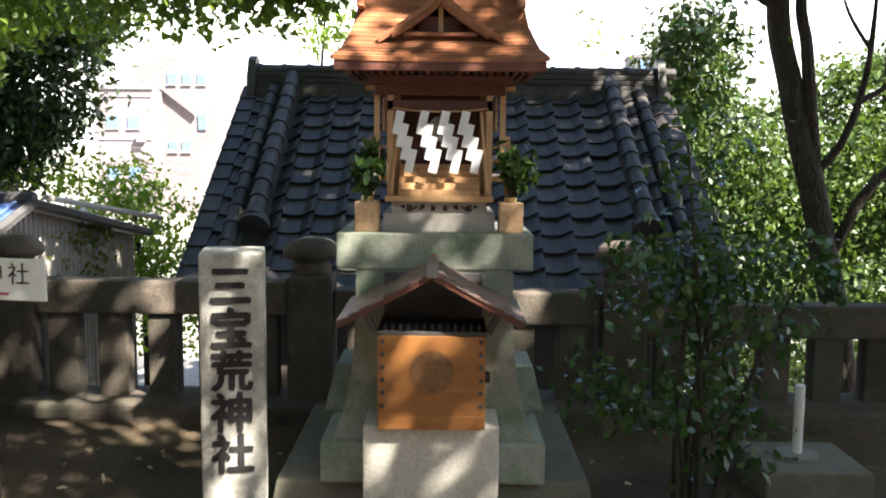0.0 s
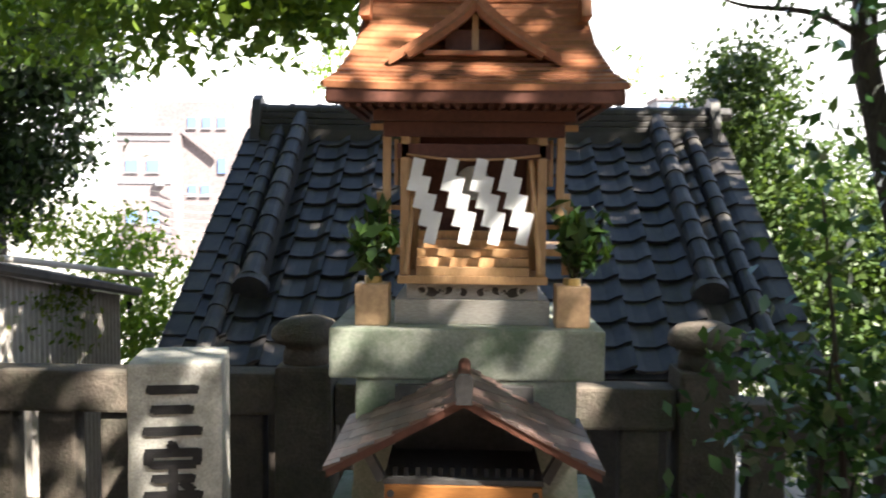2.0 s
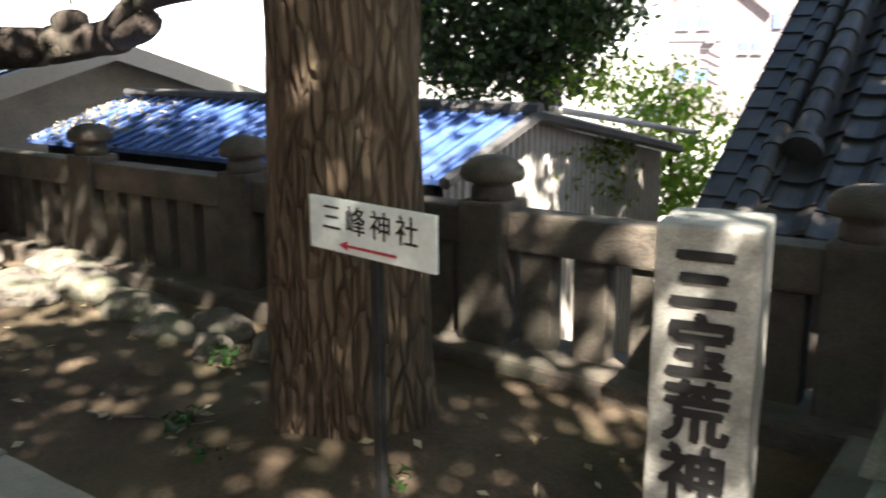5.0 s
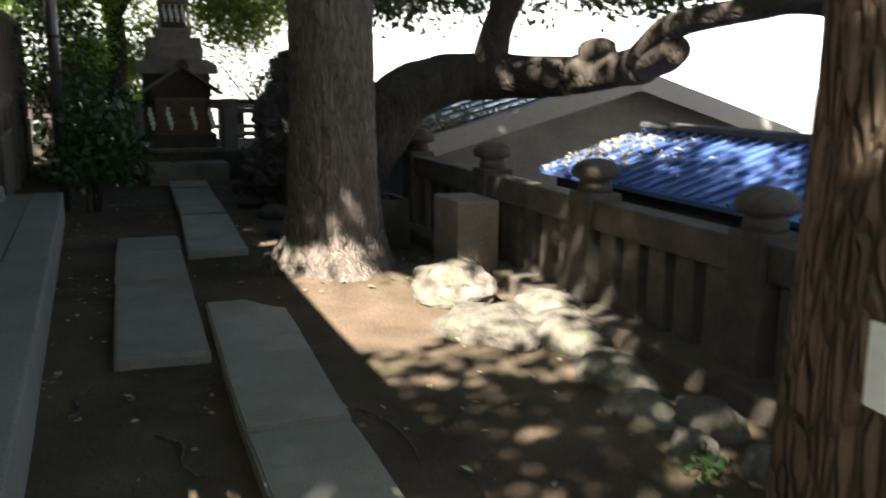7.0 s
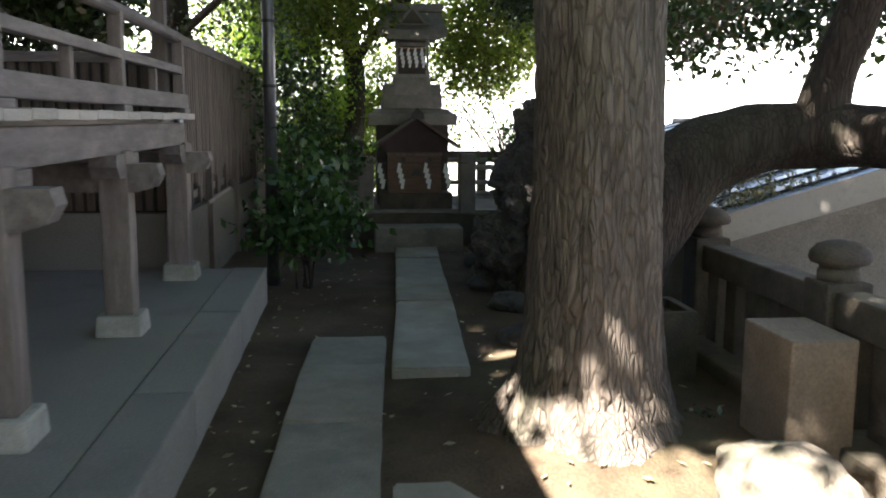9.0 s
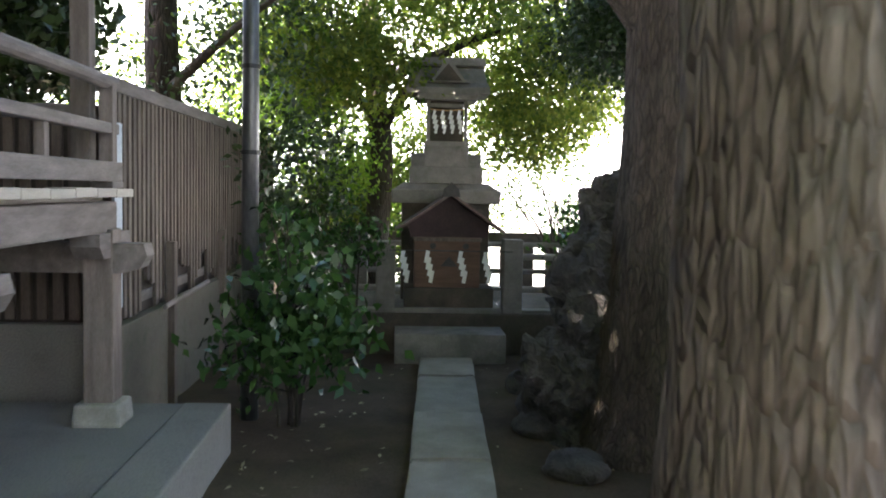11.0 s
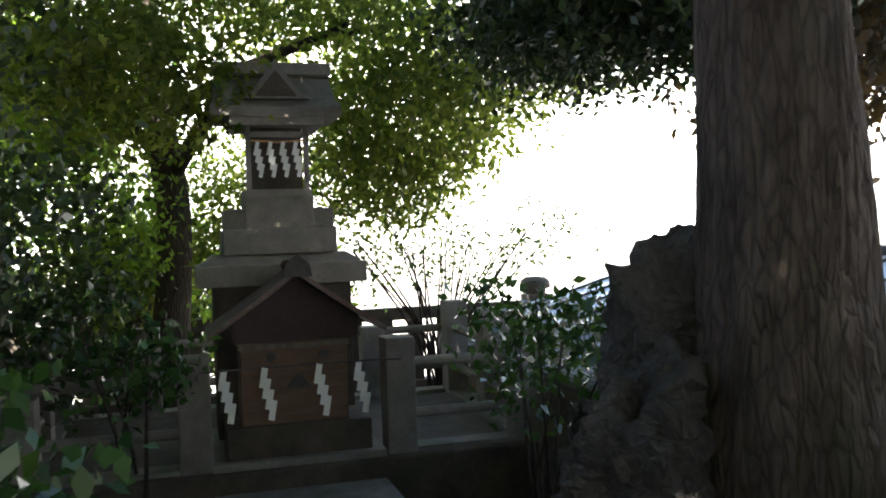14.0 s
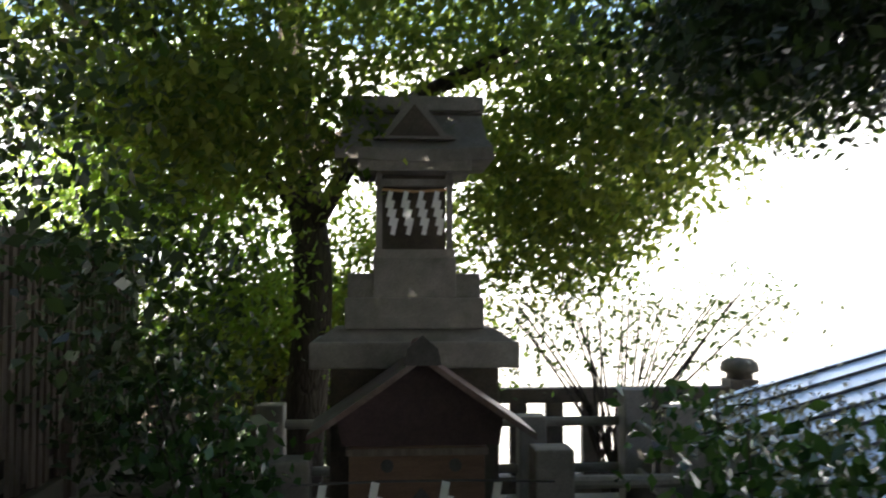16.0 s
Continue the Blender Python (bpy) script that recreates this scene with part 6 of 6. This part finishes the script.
def stone_railing():
    r = thing("stone_railing", (0, 0, 0), "grey stone railing of posts and round bars enclosing the far shrine", "railing")
    posts = [(-14.35, 2.55, 1.14), (-14.35, 3.86, 1.18), (-14.35, 1.55, 0.95), (-14.35, 4.75, 1.18), (-15.3, 4.85, 1.25), (-16.3, 4.85, 1.25), (-15.3, 1.5, 1.15), (-16.3, 1.5, 1.15), (-16.4, 2.2, 1.15), (-16.4, 4.1, 1.05)]
    for x, y, z in posts:
        bm = slab(x - 0.10, x + 0.10, y - 0.10, y + 0.10, -0.05, z, 0.012)
        part("post", bm, FARSTONE, r)
    runs = [((-14.35, 1.55), (-14.35, 2.55)), ((-14.35, 3.86), (-14.35, 4.75)), ((-14.35, 4.75), (-16.3, 4.85)), ((-14.35, 1.55), (-16.3, 1.5)), ((-16.4, 1.5), (-16.4, 4.85))]
    for (xa, ya), (xb, yb) in runs:
        for z in (0.66, 1.0):
            bm = bmesh.new()
            tube(bm, [(xa, ya, z), (xb, yb, z)], 0.035, 10)
            part("bar", bm, FARSTONE, r)
        a, b = Vector((xa, ya, 0)), Vector((xb, yb, 0))
        d = (b - a).normalized()
        nrm = Vector((-d.y, d.x, 0)) * 0.09
        bm = bmesh.new()
        v = [bm.verts.new(q + Vector((0, 0, z))) for z in (-0.05, 0.45) for q in (a + nrm, b + nrm, b - nrm, a - nrm)]
        for f in ((0, 1, 2, 3), (7, 6, 5, 4), (0, 4, 5, 1), (1, 5, 6, 2), (2, 6, 7, 3), (3, 7, 4, 0)):
            bm.faces.new([v[i] for i in f])
        bmesh.ops.recalc_face_normals(bm, faces=bm.faces[:])
        part("base_wall", bm, FARSTONE, r)
    b = thing("back_fence", (-17.9, 3.0, 0), "dark stone fence of pickets behind the far shrine", "fence")
    part("top_beam", slab(-0.08, 0.08, -2.6, 3.4, 0.95, 1.08, 0.01), DARKSTONE, b)
    part("kerb", slab(-0.12, 0.12, -2.6, 3.4, -0.1, 0.3, 0.01), DARKSTONE, b)
    for k in range(18):
        y = -2.4 + 0.33 * k
        part("picket", slab(-0.06, 0.06, y - 0.075, y + 0.075, 0.3, 0.95, 0.008), DARKSTONE, b)
    for y in (-0.95, 3.3):
        p = part("post", slab(-0.13, 0.13, y - 0.13, y + 0.13, -0.1, 1.15, 0.015), DARKSTONE, b)
        bm = bmesh.new()
        prof = [(0.12, 1.14), (0.12, 1.20), (0.17, 1.215), (0.175, 1.25), (0.16, 1.30), (0.11, 1.335), (0.02, 1.345)]
        tube(bm, [(0, y, z) for q, z in prof], [q for q, z in prof], 16)
        part("cap", bm, DARKSTONE, p, smooth=True)


# ---- hall with a raised veranda ----
def hall():
    p = thing("hall_platform", (0, 0, 0), "worn concrete platform running along the raised hall", "platform", kind="structure")
    part("slab", slab(-10.85, -1.7, -5.0, 1.32, -0.1, 0.295), CONCRETE, p)
    x = -10.85
    while x < -1.8:
        w = min(1.83, -1.7 - x)
        part("kerb_stone", slab(x + 0.004, x + w - 0.004, 1.325, 1.62, -0.1, 0.305, 0.015), CONCRETE, p)
        x += w
    h = thing("hall", (0, 0, 0), "old timber hall raised on posts with a railed veranda", "building")
    part("wall", slab(-10.4, -1.8, -5.0, -0.45, 1.55, 4.2), TIMBER_SHADE, h)
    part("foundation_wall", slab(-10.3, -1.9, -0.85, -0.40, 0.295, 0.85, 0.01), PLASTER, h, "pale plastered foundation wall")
    # Dark block closes the underfloor in place of its deep shade.
    part("under_wall", slab(-10.5, -1.8, -4.9, -0.85, 0.295, 1.55), TIMBER_SHADE, h)
    part("veranda_floor", slab(-10.55, -1.75, -0.45, 0.92, 1.575, 1.615, 0.004), PALEWOOD, h)
    for i in range(28):
        a = -10.62 + 8.9 * i / 28
        part("floor_edge_board", slab(a + 0.003, a + 8.9 / 28 - 0.003, 0.92, 1.08, 1.60 + 0.003 * (i % 3), 1.648 + 0.003 * (i % 3), 0.004), PALEWOOD, h)
    part("edge_beam", slab(-10.5, -1.75, 0.86, 1.02, 1.40, 1.575, 0.012), OLDWOOD, h)
    for x in (-10.4, -8.5, -6.6, -4.7, -2.8):
        post = part("veranda_post", slab(x - 0.085, x + 0.085, 0.88, 1.05, 0.42, 1.42, 0.012), OLDWOOD_UP, h)
        part("footing", slab(x - 0.14, x + 0.14, 0.825, 1.105, 0.29, 0.425, 0.02, 0.012), STONE, post, "grey stone footing")
        bm = bmesh.new()
        prism(bm, [(x - 0.27, 1.40), (x + 0.27, 1.40), (x + 0.27, 1.33), (x + 0.20, 1.26), (x - 0.20, 1.26), (x - 0.27, 1.33)], "y", 0.88, 1.04)
        part("bracket", bm, OLDWOOD, post)
        bm = bmesh.new()
        prism(bm, [(-0.4, 1.34), (1.22, 1.34), (1.24, 1.27), (1.20, 1.20), (1.10, 1.17), (-0.4, 1.17)], "x", x - 0.08, x + 0.08)
        part("cross_beam", bm, OLDWOOD, h)
        part("rail_post", slab(x - 0.04, x + 0.04, 0.96, 1.04, 1.65, 2.25, 0.006), OLDWOOD_UP, h)
        part("rail_block", slab(x - 0.10, x + 0.10, 0.94, 1.06, 1.648, 1.69, 0.01), OLDWOOD, h)
    part("bottom_rail", slab(-10.5, -1.75, 0.945, 1.055, 1.69, 1.80, 0.008), OLDWOOD, h)
    part("middle_rail", slab(-10.5, -1.75, 0.965, 1.035, 1.96, 2.02, 0.008), OLDWOOD, h)
    bm = bmesh.new()
    tube(bm, [(-10.5, 1.0, 2.25), (-1.75, 1.0, 2.25)], 0.042, 12)
    part("hand_rail", bm, OLDWOOD, h)
    for i in range(9):
        x = -9.45 + 0.95 * i
        part("baluster", slab(x - 0.03, x + 0.03, 0.975, 1.025, 1.80, 1.96, 0.004), OLDWOOD_UP, h)
    for x in (-10.42, -6.6, -2.0):
        part("eave_post", slab(x - 0.055, x + 0.055, 0.80, 0.91, 1.615, 3.6, 0.008), OLDWOOD_UP, h)
    # Out of view; eave and added near length throw shade on the path.
    bm = bmesh.new()
    prism(bm, [(1.10, 3.30), (1.10, 3.42), (-2.9, 5.4), (-6.6, 3.42), (-6.6, 3.30), (-2.9, 5.15)], "x", -11.2, -1.3)
    part("roof", bm, TILE, h)


def board_fence():
    a, b = Vector((-10.75, 0.85, 0)), Vector((-17.4, 0.92, 0))
    L = (b - a).length
    f = thing("board_fence", (a.x, a.y, 0), "weathered fence of upright wooden slats on a concrete base", "fence",
              rz=math.degrees(math.atan2(b.y - a.y, b.x - a.x)))
    part("base_wall", slab(0, L, -0.08, 0.08, -0.1, 0.78, 0.01), BASESTONE, f)
    part("top_rail", slab(0, L, -0.07, 0.07, 2.24, 2.33, 0.008), OLDWOOD, f)
    part("low_rail", slab(0, L, -0.03, 0.03, 0.86, 0.93, 0.005), OLDWOOD, f)
    n = 64
    rng = random.Random(4)
    for k in range(n):
        x = L * (k + 0.5) / n
        low = 0.80 + (rng.random() ** 4) * 0.5
        bm = slab(x - 0.03, x + 0.03, -0.062, -0.034, low, 2.24, 0.004)
        roughen(bm, 0.006, 2, k)
        part("slat", bm, FENCEWOOD, f)
    # Dark sheet added behind the slats to darken their gaps.
    part("backing_board", slab(0, L, -0.005, 0.015, 0.78, 2.24), TIMBER_SHADE, f)
    for x in (1.25, 3.1, 5.0):
        part("post", slab(x - 0.045, x + 0.045, -0.13, -0.065, 0, 1.25, 0.006), FENCEWOOD, f)
    part("blue_panel", slab(-0.02, 0.13, -0.085, -0.065, 0.9, 2.05, 0.004), surface("pale_blue_sheet", (0.45, 0.52, 0.60), (0.55, 0.61, 0.67), rough=0.5, bump=0.1), f, "pale blue sheet panel")
    bm = bmesh.new()
    tube(bm, [(0.9, -0.14, 0.80), (2.3, -0.14, 0.84)], 0.02, 8)
    part("bar", bm, OLDWOOD, f)


def return_fence():
    f = thing("board_fence", (-11.0, 0.75, 0), "weathered fence of upright wooden slats behind the hall", "fence", rz=-90)
    part("base_wall", slab(0, 4.5, -0.08, 0.08, -0.1, 0.78, 0.01), CONCRETE, f)
    part("top_rail", slab(0, 4.5, -0.07, 0.07, 2.08, 2.17, 0.008), OLDWOOD, f)
    # Added dark sheet again, so the slat gaps read dark.
    part("backing_board", slab(0, 4.5, -0.02, 0.0, 0.78, 2.08), TIMBER_SHADE, f)
    for k in range(45):
        part("slat", slab(0.1 * k + 0.018, 0.1 * k + 0.082, 0.0, 0.03, 0.80, 2.08, 0.004), FENCEWOOD, f)


def lower_yard():
    for q in (slab(-340, 340, 5.75, 340, -2.6, -2.27), slab(-340, -19.9, -300, 5.74, -2.6, -2.27)):
        tagged(finish("pavement", q, CONCRETE), "pale sunlit concrete yard below the terrace", "pavement", kind="structure")


def steel_pole():
    p = thing("steel_pole", (-11.6, 1.61, 0), "tall dark steel pole standing at the end of the platform", "pole")
    bm = bmesh.new()
    tube(bm, [(0, 0, -0.1), (0.0, 0, 2.2), (-0.02, -0.02, 5.5)], [0.065, 0.06, 0.05], 16)
    part("shaft", bm, STEEL, p, smooth=True)
    for z in (1.9, 2.5):
        bm = bmesh.new()
        tube(bm, [(0, 0, z), (0, 0, z + 0.03)], 0.068, 16)
        part("band", bm, BLACKMETAL, p)


# ---- far buildings ----
def apartment_block():
    h = thing("apartment_building", (-15.6, 46, -2.3), "pale pink concrete building with an outside stair, far off", "building")
    part("wall", slab(-2.4, 0.4, 0, 8, 0, 6.6), FARWALL, h)
    part("upper_wall", slab(-1.2, 3.2, 2, 10, 0, 8.4), FARWALL, h)
    part("parapet", slab(-2.5, 0.5, -0.1, 0.2, 6.6, 6.9), FARGREY, h)
    for z in (2.0, 4.6):
        for x in (-1.6, -0.5):
            w = part("window", slab(x - 0.3, x + 0.3, -0.06, 0.02, z, z + 0.6), FARGLASS, h)
            part("frame", slab(x - 0.36, x + 0.36, -0.09, -0.06, z - 0.07, z), FARGREY, w)
    bm = bmesh.new()
    prism(bm, [(0.4, 6.75), (0.4, 6.9), (2.2, 5.5), (2.2, 5.35)], "y", 1.7, 1.9)
    part("stair", bm, FARWALL, h)
    for x, z in ((0.9, 7.0), (1.7, 7.0), (2.5, 7.0), (0.9, 3.4), (1.6, 3.4)):
        w = part("window", slab(x - 0.22, x + 0.22, 1.94, 2.02, z, z + 0.55), FARGLASS, h)
        part("frame", slab(x - 0.27, x + 0.27, 1.90, 1.94, z - 0.07, z), FARGREY, w)
    part("air_conditioner", slab(-0.3, 0.1, -0.35, -0.02, 3.9, 4.3, 0.03), FARGREY, h)
    for z in (1.4, 4.0, 6.2):
        part("floor_band", slab(-2.44, 0.44, -0.05, 0.0, z, z + 0.12), FARGREY, h)
    part("sign_window", slab(2.3, 2.7, 1.9, 2.0, 4.6, 5.4), FARGLASS, h)
    for k in range(6):
        bm = bmesh.new()
        z = 1.2 + 0.45 * k
        tube(bm, [(-0.6, -0.02, z + 0.2), (2.0, -0.5, z), (5.4, -0.4, z + 0.15)], 0.03, 5)
        part("overhead_cable", bm, PALEWOOD, h)
    part("cable_mast", slab(5.35, 5.5, -0.45, -0.3, 0, 5), FARGREY, h)


def backdrop():
    """A self-lit ring painted as pale hazy distance."""
    m = bpy.data.materials.new("haze_glow")
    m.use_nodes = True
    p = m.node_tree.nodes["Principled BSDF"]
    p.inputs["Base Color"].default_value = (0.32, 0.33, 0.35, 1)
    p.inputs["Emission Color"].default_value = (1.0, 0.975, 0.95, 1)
    # Emission whitens the distance and low sky; no lamp stands here.
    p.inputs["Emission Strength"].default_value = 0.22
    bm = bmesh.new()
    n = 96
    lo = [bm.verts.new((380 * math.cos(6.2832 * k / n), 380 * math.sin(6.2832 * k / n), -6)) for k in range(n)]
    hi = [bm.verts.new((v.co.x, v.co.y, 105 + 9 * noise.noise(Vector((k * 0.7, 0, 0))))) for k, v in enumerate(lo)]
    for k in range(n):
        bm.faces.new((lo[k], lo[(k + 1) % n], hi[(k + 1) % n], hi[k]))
    tagged(finish("backdrop", bm, m), "glowing pale ring standing in for hazy city distance", "backdrop", kind="structure")


def far_tower(x, y, w, d, z, floors, label):
    h = thing("far_tower", (x, y, -2.3), label, "building", "towers on the skyline")
    part("wall", slab(-w / 2, w / 2, 0, d, 0, z), FARGREY, h)
    part("roof", slab(-w / 2 - 0.2, w / 2 + 0.2, -0.2, d, z, z + 0.6), FARWALL, h)
    for f in range(floors):
        zz = z * (f + 0.4) / floors
        for k in range(3):
            xx = -w / 2 + w * (k + 0.5) / 3
            part("window", slab(xx - w * 0.11, xx + w * 0.11, -0.1, 0.02, zz, zz + z / floors * 0.45), FARGLASS, h)


name_pillar()
pedestal()
wooden_shrine()
sakaki_vase(-0.345, 11)
sakaki_vase(0.255, 12)
offering_box()
tiled_house()
blue_shed()
gable_house()
trees()
shrubs()
direction_sign()
rocks()
stone_trough()
ground_litter()
pipe_block()
far_shrine()
far_offering_box()
hall()
lower_yard()
board_fence()
return_fence()
steel_pole()
unseen_shade_trees()
hedge_trees()
apartment_block()
backdrop()
far_tower(38, 160, 9, 9, 20, 6, "pale grey tower block on the skyline")
far_tower(25, 165, 6, 8, 17, 6, "narrow bluish tower block on the skyline")
far_tower(-2, 120, 24, 9, 8, 3, "long pale low block on the skyline")
stone_railing()
stone_fence()
paving()
